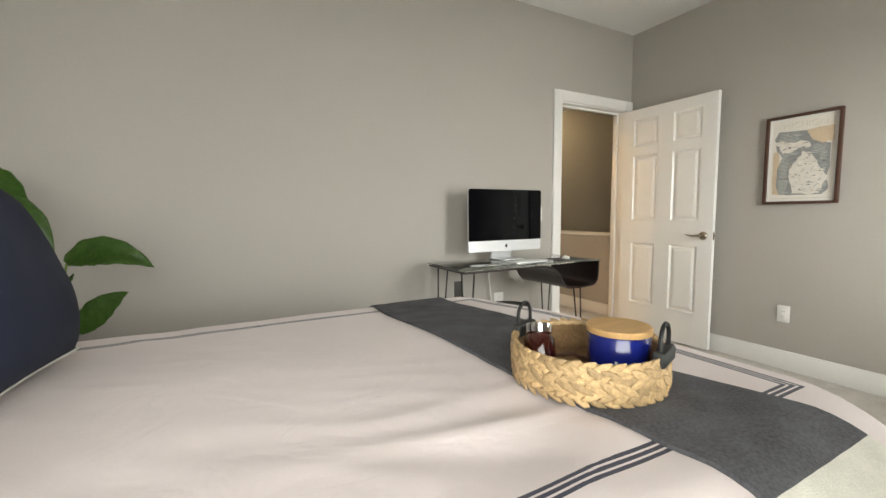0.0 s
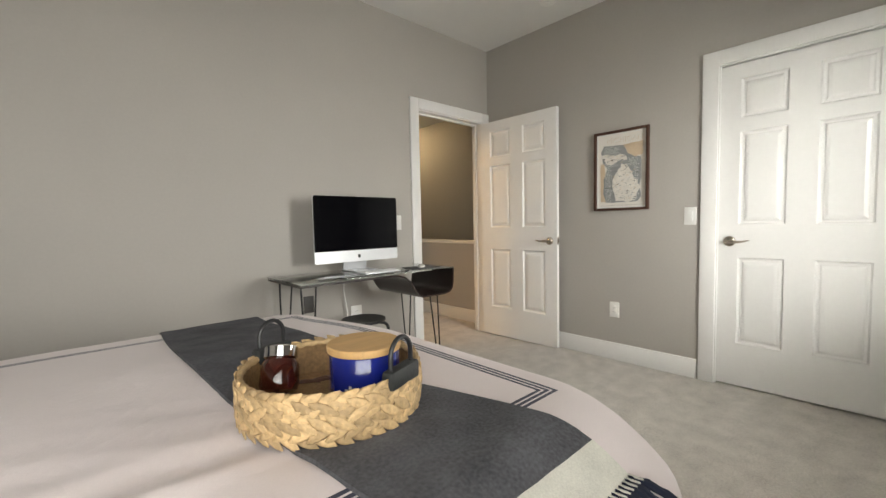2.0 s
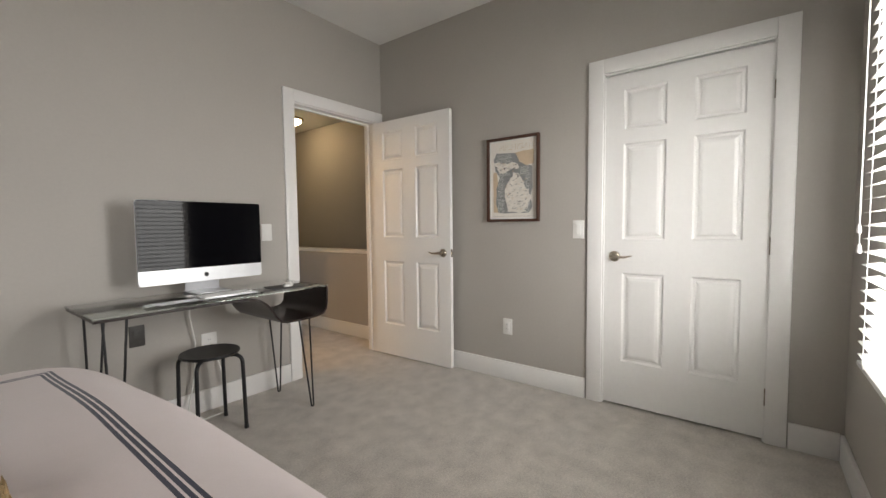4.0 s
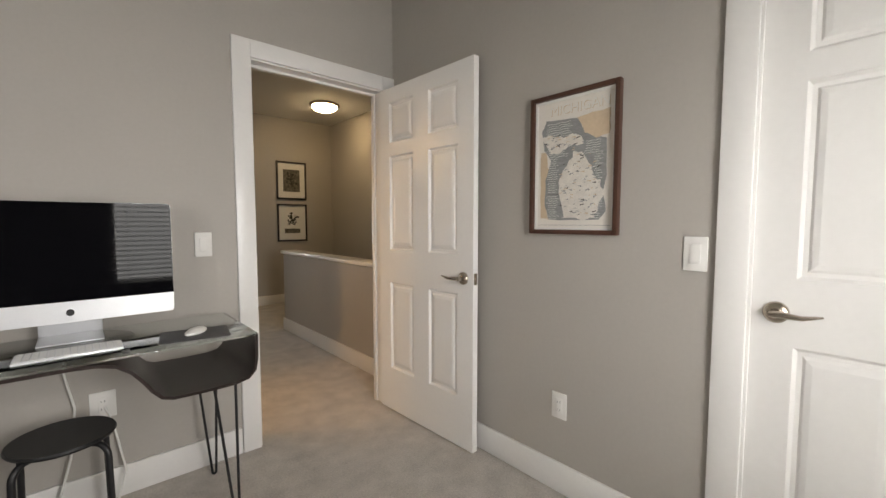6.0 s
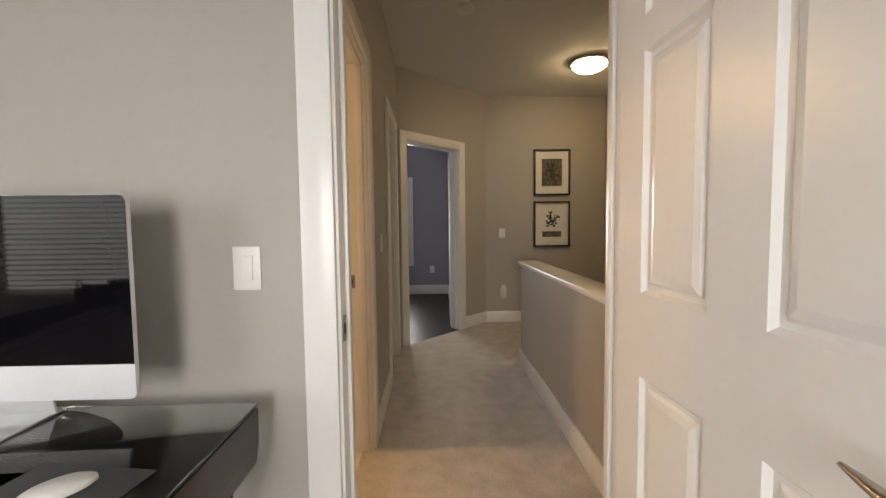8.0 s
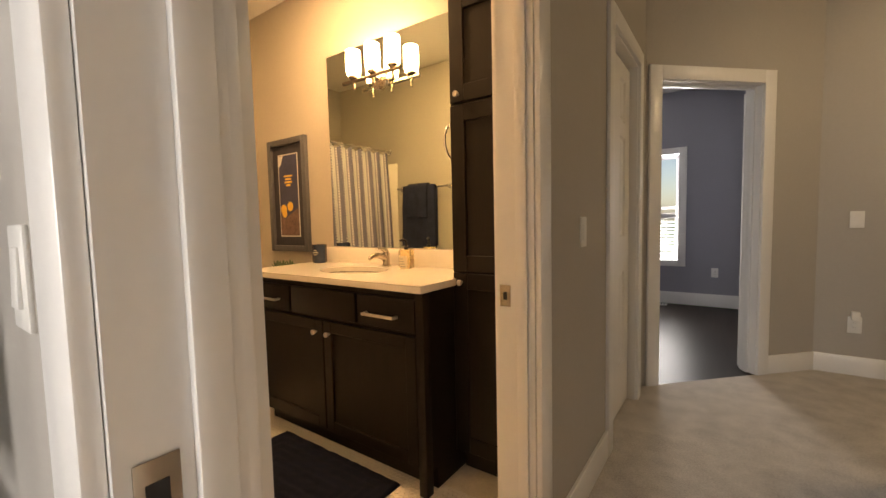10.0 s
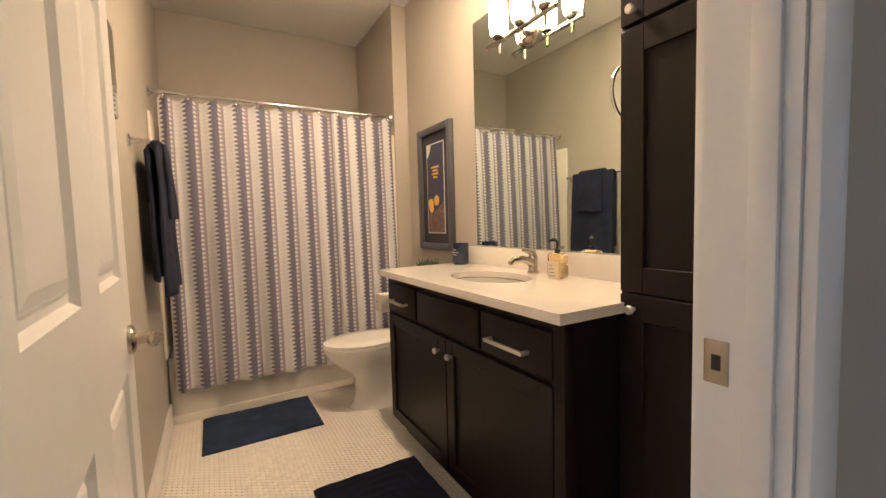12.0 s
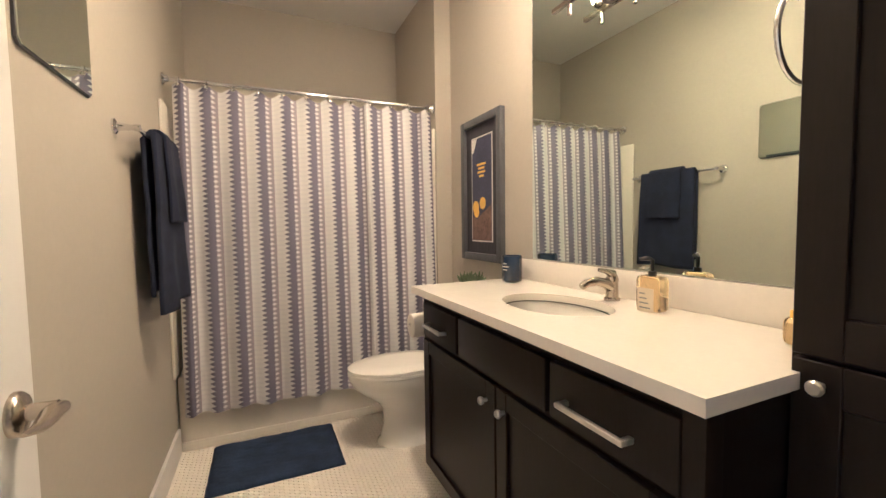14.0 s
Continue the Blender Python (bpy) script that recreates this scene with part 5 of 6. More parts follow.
for k in range(4):
    a = radians(45 + 90 * k)
    u = Vector((math.cos(a), math.sin(a), 0))
    c = Vector((SX, SY, 0))
    pts = [c + u * 0.05 + Vector((0, 0, 0.428)), c + u * 0.12 + Vector((0, 0, 0.428))] + arc(c + u * 0.125 + Vector((0, 0, 0.383)), 0.045, 80, 0, 6, u, (0, 0, 1)) + [c + u * 0.178 + Vector((0, 0, 0.012))]
    bm = bmesh.new()
    tube(bm, pts, 0.0105, 10)
    lg = part("leg", bm, BLACKMETAL, stool, "bent black tube leg")
    bm = bmesh.new()
    lathe(bm, tuple(c + u * 0.178), [(0.012, 0), (0.013, 0.004), (0.0125, 0.02)], 12)
    part("foot_cap", bm, BLACKPLASTIC, lg)

# ---- bathroom: tub, curtain ----
tub = thing("bathtub", (0.1, 3.95, 0), "white acrylic alcove bathtub behind the curtain", "bathtub")
part("apron", boxes(((0.44, BATH_S + 0.004, 0), (0.50, 4.696, 0.40)), bevel=0.02), ACRYLIC, tub)
part("back_ledge", boxes(((BATH_W + 0.004, BATH_S + 0.004, 0), (-0.25, 4.696, 0.40)), bevel=0.02), ACRYLIC, tub)
part("end_ledge", boxes(((-0.25, BATH_S + 0.004, 0), (0.44, BATH_S + 0.10, 0.40)), bevel=0.02), ACRYLIC, tub)
part("end_ledge", boxes(((-0.25, 4.60, 0), (0.44, 4.696, 0.40)), bevel=0.02), ACRYLIC, tub)
part("basin", boxes(((-0.25, BATH_S + 0.1, 0), (0.44, 4.60, 0.10))), ACRYLIC, tub, smooth=0)
bm = bmesh.new()
box(bm, (0.5, BATH_S + 0.008, 0), (0.512, 4.69, 0.05), 0.005)
part("apron_foot", bm, ACRYLIC, tub)
sur = thing("tub_surround", (0.1, 3.9, 0.41), "white acrylic wall panels round the tub", "tub surround")
part("side_panel", boxes(((BATH_W + 0.004, BATH_S + 0.001, 0.41), (0.58, BATH_S + 0.016, 1.80)), bevel=0.006), ACRYLIC, sur)
part("back_panel", boxes(((BATH_W + 0.001, BATH_S + 0.018, 0.41), (BATH_W + 0.014, 4.68, 1.80)), bevel=0.006), ACRYLIC, sur)
part("end_panel", boxes(((BATH_W + 0.016, 4.683, 0.41), (0.49, 4.699, 1.80)), bevel=0.006), ACRYLIC, sur)

RODX, RODZ = 0.47, 1.93
rod = thing("curtain_rod", (RODX, 3.95, RODZ), "chrome shower curtain rod across the alcove", "curtain rod")
bm = bmesh.new()
tube(bm, [(RODX, BATH_S + 0.004, RODZ), (RODX, 4.697, RODZ)], 0.0115, 14)
part("pole", bm, CHROME, rod)
for y, s in ((BATH_S + 0.001, 1), (4.699, -1)):
    bm = bmesh.new()
    lathe(bm, (RODX, y, RODZ), [(0.030, 0), (0.030, 0.006), (0.018, 0.014), (0.015, 0.03)], 20, turn=Matrix.Rotation(radians(-90 * s), 3, "X"))
    part("flange", bm, CHROME, rod)

cur = thing("shower_curtain", (RODX, 3.95, 0.15), "white shower curtain with toothed navy stripes, drawn shut", "shower curtain")
bm = bmesh.new()
uvl = bm.loops.layers.uv.new("cloth")
NY_, NZ_ = 340, 44
Y0, Y1, Z0, Z1 = BATH_S + 0.045, 4.675, 0.20, 1.902
grid, along = [], [0.0]


def fold(t, z):
    """Depth of the folds at a share t of the width; they deepen downwards."""
    low = (Z1 - z) / (Z1 - Z0)
    amp = 0.007 + 0.009 * low
    d = amp * math.sin(t * 2 * math.pi * 11.5 + 0.7 * math.sin(t * 9)) + 0.010 * low * math.sin(t * 2 * math.pi * 5 + 1.3)
    d += 0.006 * noise.noise((t * 14, z * 1.2, 3))
    for c, a in ((0.03, 0.02), (0.70, 0.03), (0.95, 0.02)):
        d += a * math.exp(-((t - c) / 0.012) ** 2)
    return d


for i in range(NY_ + 1):
    t = i / NY_
    y = Y0 + (Y1 - Y0) * t
    if i:
        along.append(along[-1] + math.hypot((Y1 - Y0) / NY_, fold(t, 1.0) - fold((i - 1) / NY_, 1.0)))
    col = []
    for j in range(NZ_ + 1):
        z = Z0 + (Z1 - Z0) * j / NZ_
        scallop = 0.012 * math.sin(t * 2 * math.pi * 11.5) * max(0, (j / NZ_ - 0.9) * 10)
        hem = 0.008 * math.sin(t * 2 * math.pi * 6) * max(0, 1 - j / NZ_ * 6)
        out = 0.075 * max(0.0, 1 - (z - Z0) / (Z1 - Z0)) ** 0.8
        bulge_x = RODX + fold(t, z) + out
        col.append(bm.verts.new((max(bulge_x, 0.515 + 0.4 * max(0.0, bulge_x - 0.50)) if z < 0.46 else bulge_x, y, z + scallop + hem)))
    grid.append(col)
for i in range(NY_):
    for j in range(NZ_):
        f_ = bm.faces.new((grid[i][j], grid[i + 1][j], grid[i + 1][j + 1], grid[i][j + 1]))
        for loop, (a, b) in zip(f_.loops, ((i, j), (i + 1, j), (i + 1, j + 1), (i, j + 1))):
            loop[uvl].uv = (along[a], Z0 + (Z1 - Z0) * b / NZ_)
bmesh.ops.recalc_face_normals(bm, faces=bm.faces[:])
part("cloth", bm, CURTAIN, cur, smooth=180)
for k in range(12):
    t = (k + 0.25 + 0.0) / 11.5
    t = min(t, 0.985)
    y = Y0 + (Y1 - Y0) * t
    bm = bmesh.new()
    tube(bm, arc((RODX + 0.004, y, RODZ - 0.016), 0.030, 0, 360, 18, (1, 0, 0), (0, 0, 1)), 0.0022, 6, False)
    lathe(bm, (RODX + 0.034, y, RODZ - 0.032), [(0.003, -0.010), (0.009, -0.006), (0.0105, 0), (0.009, 0.006), (0.003, 0.010)], 12)
    part("ring", bm, CHROME, cur, "chrome roller ring")

# ---- towel bar and towels ----
bar = thing("towel_bar", (0.95, BATH_S, 1.51), "chrome towel bar on the bathroom wall", "towel bar")
bm = bmesh.new()
tube(bm, [(0.63, BATH_S + 0.065, 1.51), (1.285, BATH_S + 0.065, 1.51)], 0.008, 12)
part("bar", bm, CHROME, bar)
for x in (0.64, 1.275):
    bm = bmesh.new()
    lathe(bm, (x, BATH_S + 0.001, 1.51), [(0.026, 0), (0.026, 0.006), (0.014, 0.012), (0.009, 0.05), (0.012, 0.062), (0.012, 0.074)], 20, turn=Matrix.Rotation(radians(-90), 3, "X"))
    part("post", bm, CHROME, bar)


def towel(x0, x1, front, back, thick, bulge, label):
    """A towel folded over the bar."""
    bm = bmesh.new()
    yb, zb, n, k = BATH_S + 0.065, 1.51, 60, 24
    line = []
    for i in range(n + 1):
        t = i / n
        if t < 0.44:
            z = front + (zb - front) * t / 0.44
            line.append((yb + bulge + 0.012 * (1 - t / 0.44), z, 1))
        elif t > 0.56:
            z = zb - (zb - back) * (t - 0.56) / 0.44
            line.append((yb - bulge * 0.8, z, -1))
        else:
            a = math.pi * (t - 0.44) / 0.12
            line.append((yb + bulge * math.cos(a) * (1 if a < 1.57 else 0.8), zb + bulge * math.sin(a), 1))
    grids = []
    for off in (0, thick):
        g = []
        for i, (y, z, s) in enumerate(line):
            row = []
            for j in range(k + 1):
                u = j / k
                w = 0.012 * math.sin(u * 9 + 1.5) * max(0, zb - z) * 2 * s + 0.006 * noise.noise((u * 4, z * 5, s))
                row.append(bm.verts.new((x0 + (x1 - x0) * u + 0.015 * (u - 0.5) * (zb - z), max(BATH_S + 0.004, y + w + off * s), z + (off if 0.44 <= i / n <= 0.56 else 0) + 0.006 * math.sin(u * 5) * (i in (0, n)))))
            g.append(row)
        grids.append(g)
    for g in grids:
        for i in range(n):
            for j in range(k):
                bm.faces.new((g[i][j], g[i][j + 1], g[i + 1][j + 1], g[i + 1][j]))
    a, b = grids
    for i in range(n):
        for j in (0, k):
            bm.faces.new((a[i][j], a[i + 1][j], b[i + 1][j], b[i][j]))
    for j in range(k):
        for i in (0, n):
            bm.faces.new((a[i][j], a[i][j + 1], b[i][j + 1], b[i][j]))
    bmesh.ops.recalc_face_normals(bm, faces=bm.faces[:])
    return solo("towel", bm, NAVYTERRY, label, "towel", "navy towels", 180)


towel(0.72, 1.135, 0.85, 0.92, 0.014, 0.013, "large navy terry towel folded over the bar")
towel(0.80, 1.05, 1.20, 1.28, 0.010, 0.036, "small navy hand towel laid over the bath towel")

# ---- small wall mirror and towel ring on the south wall ----
wm = thing("wall_mirror", (1.67, BATH_S, 1.54), "small plain mirror hung on the beige bathroom wall", "mirror")


def clipped(x0, x1, z0, z1, cut):
    return [(x0 + cut, z0), (x1 - cut, z0), (x1, z0 + cut), (x1, z1 - cut), (x1 - cut, z1), (x0 + cut, z1), (x0, z1 - cut), (x0, z0 + cut)]


for name_, inset, y0_, deep, mat_ in (("backing", 0.0, 0.001, 0.006, FRAMEGREY), ("glass", 0.003, 0.0075, 0.003, MIRROR)):
    bm = bmesh.new()
    prism(bm, clipped(1.477 + inset, 1.867 - inset, 1.54 + inset, 1.855 - inset, 0.012), (1, 0, 0), (0, 0, 1), (0, 1, 0), (0, BATH_S + y0_, 0), deep)
    part(name_, bm, mat_, wm, smooth=0)

# ---- vanity ----
VX0, VX1, VY, VT = 1.295, 2.555, 4.27, 0.873
van = thing("vanity_cabinet", ((VX0 + VX1) / 2, 4.5, 0), "espresso wooden vanity cabinet with drawers and two doors", "vanity")
part("body", boxes(((VX0, VY + 0.02, 0.10), (VX1, BATH_N - 0.002, 0.70))), ESPRESSO, van, smooth=0)
part("toe_kick", boxes(((VX0 + 0.02, VY + 0.09, 0.0), (VX1 - 0.004, BATH_N - 0.003, 0.10))), ESPRESSO, van, smooth=0)
part("front_rail", boxes(((VX0, VY + 0.02, 0.70), (VX1, VY + 0.06, VT - 0.002))), ESPRESSO, van, smooth=0)
for x in (VX0, VX1 - 0.02):
    part("side_panel", boxes(((x, VY + 0.06, 0.70), (x + 0.02, BATH_N - 0.002, VT - 0.002))), ESPRESSO, van, smooth=0)
part("side_leg", boxes(((VX1 - 0.04, VY + 0.004, 0.0), (VX1 + 0.002, VY + 0.05, VT - 0.003)), bevel=0.003), ESPRESSO, van)


def shaker_frame(ob, x0, x1, y0, y1, z0, z1, r):
    """Two stiles and two rails round a recessed panel."""
    for piece, lo, hi in (("stile", (x0, y0, z0), (x0 + r, y1, z1)), ("stile", (x1 - r, y0, z0), (x1, y1, z1)), ("rail", (x0 + r, y0, z0), (x1 - r, y1, z0 + r)), ("rail", (x0 + r, y0, z1 - r), (x1 - r, y1, z1))):
        bm = bmesh.new()
        box(bm, lo, hi, 0.002, 1)
        part(piece, bm, ESPRESSO, ob)


def slab_front(name, x0, x1, z0, z1, shaker):
    y0, y1 = VY, VY + 0.02
    bm = bmesh.new()
    if shaker:
        r = 0.055
        ob = part(name, boxes(((x0 + r - 0.004, y0 + 0.011, z0 + r - 0.004), (x1 - r + 0.004, y1 - 0.002, z1 - r + 0.004))), ESPRESSO, van, smooth=0)
        shaker_frame(ob, x0, x1, y0, y1, z0, z1, r)
        return ob
    box(bm, (x0, y0, z0), (x1, y1, z1), 0.004)
    return part(name, bm, ESPRESSO, van)


def pull(parent, x0, x1, z):
    bm = bmesh.new()
    box(bm, (x0, VY - 0.034, z - 0.006), (x1, VY - 0.022, z + 0.006), 0.002)
    for x in (x0, x1 - 0.012):
        box(bm, (x, VY - 0.023, z - 0.006), (x + 0.012, VY + 0.0005, z + 0.006), 0.001)
    part("pull", bm, SATIN, parent, "square satin nickel pull")


def knob(parent, x, y, z, toward=(0, -1, 0)):
    bm = bmesh.new()
    lathe(bm, (x, y, z), [(0.006, -0.001), (0.006, 0.012), (0.012, 0.016), (0.0135, 0.024), (0.010, 0.029)], 16, turn=Matrix.Rotation(radians(90), 3, "X"))
    part("knob", bm, SATIN, parent, "round satin nickel knob")


d1 = slab_front("drawer", 1.335, 1.655, 0.70, 0.838, False)
slab_front("false_front", 1.672, 2.160, 0.70, 0.838, False)
d3 = slab_front("drawer", 2.177, 2.515, 0.70, 0.838, False)
pull(d1, 1.405, 1.575, 0.758)
pull(d3, 2.235, 2.425, 0.758)
l = slab_front("door", 1.335, 1.921, 0.125, 0.682, True)
r = slab_front("door", 1.929, 2.515, 0.125, 0.682, True)
knob(l, 1.875, VY, 0.622)
knob(r, 1.975, VY, 0.622)

# counter with the sink hole
SKX, SKY, SRX, SRY = 1.885, 4.525, 0.215, 0.150
top = thing("countertop", (1.93, 4.52, VT), "white quartz vanity top with undermount sink", "countertop")
bm = bmesh.new()
X0, X1, Y0c, Y1c = 1.275, 2.578, 4.238, BATH_N - 0.002
n = 64
loops_ = []
for z in (0.905, 0.875):
    hole, rimp = [], []
    for k in range(n):
        a = 2 * math.pi * k / n
        c, s = math.cos(a), math.sin(a)
        hole.append(bm.verts.new((SKX + SRX * c, SKY + SRY * s, z)))
        q = min(((X1 - SKX) / c if c > 1e-6 else (X0 - SKX) / c if c < -1e-6 else 9), ((Y1c - SKY) / s if s > 1e-6 else (Y0c - SKY) / s if s < -1e-6 else 9))
        rimp.append(bm.verts.new((SKX + q * c, SKY + q * s, z)))
    corners = [bm.verts.new((x, y, z)) for x, y in ((X1, Y1c), (X0, Y1c), (X0, Y0c), (X1, Y0c))]
    loops_.append((hole, rimp, corners))
    for k in range(n):
        bm.faces.new((hole[k], rimp[k], rimp[(k + 1) % n], hole[(k + 1) % n]))
    angs = [math.atan2(y - SKY, x - SKX) % (2 * math.pi) for x, y in ((X1, Y1c), (X0, Y1c), (X0, Y0c), (X1, Y0c))]
    for cv, a in zip(corners, angs):
        k = int(a / (2 * math.pi) * n)
        bm.faces.new((rimp[k], cv, rimp[(k + 1) % n]))
for k in range(n):
    bm.faces.new((loops_[0][0][k], loops_[0][0][(k + 1) % n], loops_[1][0][(k + 1) % n], loops_[1][0][k]))
for k in range(4):
    a, b = loops_[0][2], loops_[1][2]
    bm.faces.new((a[k], a[(k + 1) % 4], b[(k + 1) % 4], b[k]))
bmesh.ops.recalc_face_normals(bm, faces=bm.faces[:])
bm.normal_update()
part("slab", bm, QUARTZ, top, smooth=0)
part("backsplash", boxes(((1.30, BATH_N - 0.022, 0.9055), (2.553, BATH_N - 0.002, 1.005)), bevel=0.002), QUARTZ, top)
bm = bmesh.new()
rings = []
for f, z in ((1.03, 0.874), (1.0, 0.84), (0.93, 0.79), (0.75, 0.745), (0.45, 0.725), (0.1, 0.72)):
    rings.append([bm.verts.new((SKX + SRX * f * math.cos(2 * math.pi * k / 48), SKY + SRY * f * math.sin(2 * math.pi * k / 48), z)) for k in range(48)])
for a, b in zip(rings, rings[1:]):
    for k in range(48):
        bm.faces.new((a[k], a[(k + 1) % 48], b[(k + 1) % 48], b[k]))
bm.faces.new(rings[-1])
bmesh.ops.recalc_face_normals(bm, faces=bm.faces[:])
part("sink_bowl", bm, PORCELAIN, top, "white oval porcelain bowl", 180)

# dark ring for the seam, with the rim's shadow put into its colour
bm = bmesh.new()
tube(bm, [(SKX + (SRX - 0.001) * math.cos(a), SKY + (SRY - 0.001) * math.sin(a), 0.876) for a in (2 * math.pi * k / 64 for k in range(65))], 0.0022, 6, False)
part("sink_seam", bm, GREYPLATE, top, "dark seam and rim shade under the counter edge", 180)

FX, FY = 1.93, 4.735
fau = thing("faucet", (FX, FY, 0.905), "satin nickel single-lever bathroom faucet", "faucet")
bm = bmesh.new()
lathe(bm, (FX, FY, 0.905), [(0.027, 0), (0.027, 0.006), (0.021, 0.012), (0.020, 0.062), (0.022, 0.072), (0.018, 0.082)], 24)
part("body", bm, NICKEL, fau)
bm = bmesh.new()
tube(bm, [(FX, FY, 0.945), (FX, FY - 0.03, 0.964), (FX - 0.004, FY - 0.065, 0.974), (FX - 0.008, FY - 0.105, 0.970), (FX - 0.01, FY - 0.125, 0.957)], [0.019, 0.018, 0.016, 0.014, 0.012], 14)
part("spout", bm, NICKEL, fau)
bm = bmesh.new()
tube(bm, [(FX, FY + 0.004, 0.98), (FX, FY, 0.996), (FX, FY - 0.03, 1.006), (FX, FY - 0.06, 1.012)], [0.017, 0.015, 0.009, 0.006], 12)
part("lever", bm, NICKEL, fau)


def bottle(name, x, y, label, w, d, h, neck, liquid, pump, arm=True):
    b = thing(name, (x, y, 0.9055), label, "bottle")
    bm = bmesh.new()
    box(bm, (x - w / 2, y - d / 2, 0.906), (x + w / 2, y + d / 2, 0.906 + h), 0.014, 3)
    part("body", bm, liquid, b)
    bm = bmesh.new()
    lathe(bm, (x, y, 0.906 + h - 0.002), [(neck, 0), (neck, 0.014), (neck * 0.9, 0.016)], 18)
    part("collar", bm, pump, b)
    if not arm:
        return b
    bm = bmesh.new()
    tube(bm, [(x, y, 0.906 + h + 0.01), (x, y, 0.906 + h + 0.045), (x - 0.01, y - 0.01, 0.906 + h + 0.052), (x - 0.028, y - 0.022, 0.906 + h + 0.048)], [0.005, 0.006, 0.0075, 0.005], 10)
    part("pump", bm, pump, b, "pump head")
    return b


soap = bottle("soap_bottle", 2.115, 4.70, "clear bottle of amber hand soap with a black pump", 0.085, 0.05, 0.105, 0.012, SOAP, BLACKPLASTIC)
part("label_panel", boxes(((2.085, 4.6735, 0.905), (2.140, 4.6748, 0.975)), bevel=0.0), LABEL, soap, "pale paper label")
for i in range(4):
    part("text_bar", boxes(((2.093, 4.6725, 0.915 + i * 0.014), (2.13 - 0.006 * i, 4.6735, 0.919 + i * 0.014))), LAKE, soap)
bottle("lotion_bottle", 2.495, 4.665, "small clear bottle with a gold cap beside the cabinet", 0.05, 0.042, 0.06, 0.016, SOAP, GOLD, False)
cand = thing("scented_candle", (1.372, 4.70, 0.905), "dark navy scented candle glass on the counter", "candle")
bm = bmesh.new()
lathe(bm, (1.372, 4.70, 0.9055), [(0.040, 0), (0.045, 0.003), (0.047, 0.012), (0.047, 0.118), (0.044, 0.120), (0.042, 0.108)], 28)
part("glass", bm, CANDLE, cand)
for i, w in enumerate((16, 26, 12)):
    bm = bmesh.new()
    z = 0.96 + i * 0.014
    for k in range(6):
        a0, a1 = radians(285 - w + k * w / 3), radians(285 - w + (k + 1) * w / 3)
        bm.faces.new([bm.verts.new((1.372 + 0.0475 * math.cos(a), 4.70 + 0.0475 * math.sin(a), zz)) for a, zz in ((a0, z), (a1, z), (a1, z + 0.004), (a0, z + 0.004))])
    part("text_bar", bm, MATBOARD, cand, "pale line of print", 0)

vm = thing("vanity_mirror", (1.97, BATH_N, 1.01), "large frameless mirror above the vanity", "mirror")
part("mirror_glass", boxes(((1.392, BATH_N - 0.008, 1.0085), (2.5535, BATH_N - 0.001, 2.235)), bevel=0.001), MIRROR, vm, smooth=0)

# ---- tall linen cabinet ----
LX0, LX1, LY = 2.556, 2.966, 4.49
lin = thing("linen_cabinet", ((LX0 + LX1) / 2, 4.64, 0), "tall espresso linen cabinet beside the vanity", "cabinet")
part("body", boxes(((LX0, LY + 0.02, 0.10), (LX1, BATH_N - 0.002, 2.12)), ((LX0 + 0.005, LY + 0.08, 0), (LX1, BATH_N - 0.003, 0.10))), ESPRESSO, lin, smooth=0)
for z0, z1, kz in ((0.12, 0.93, 0.891), (0.938, 1.652, None), (1.664, 2.112, 1.693)):
    q, a, b = 0.07, LX0 + 0.008, LX1 - 0.004
    ob = part("door", boxes(((a + q - 0.004, LY + 0.011, z0 + q - 0.004), (b - q + 0.004, LY + 0.018, z1 - q + 0.004))), ESPRESSO, lin, smooth=0)
    shaker_frame(ob, a, b, LY, LY + 0.02, z0, z1, q)
    if kz:
        knob(ob, 2.608, LY, kz)

# ---- towel ring on the cabinet's side ----
ring = thing("towel_ring", (LX0, 4.62, 1.61), "chrome towel ring on the side of the tall cabinet", "towel ring")
bm = bmesh.new()
lathe(bm, (LX0 + 0.001, 4.62, 1.61), [(0.024, 0), (0.024, 0.006), (0.010, 0.012), (0.010, 0.056), (0.013, 0.062)], 18, turn=Matrix.Rotation(radians(-90), 3, "Y"))
part("post", bm, CHROME, ring)
bm = bmesh.new()
tube(bm, arc((LX0 - 0.052, 4.62, 1.523), 0.087, 0, 360, 40, (0, 1, 0), (0, 0, 1)), 0.0055, 10, False)
part("hoop", bm, CHROME, ring, smooth=180)

# ---- vanity light: one bar with three shades, its twin seen in the mirror ----
VLX, VLY, VLZ = 1.867, BATH_N - 0.088, 1.996
vl = thing("vanity_light", (VLX, BATH_N - 0.008, VLZ), "lit three-shade nickel vanity light over the mirror", "wall lamp")
bm = bmesh.new()
lathe(bm, (VLX, BATH_N - 0.009, VLZ), [(0.058, 0), (0.058, 0.012), (0.045, 0.02), (0.018, 0.024), (0.018, 0.072)], 28, turn=Matrix.Rotation(radians(90), 3, "X"))
part("back_plate", bm, NICKEL, vl)
part("cross_bar", boxes(((1.636, VLY - 0.009, VLZ - 0.009), (2.098, VLY + 0.009, VLZ + 0.009)), bevel=0.002), NICKEL, vl)
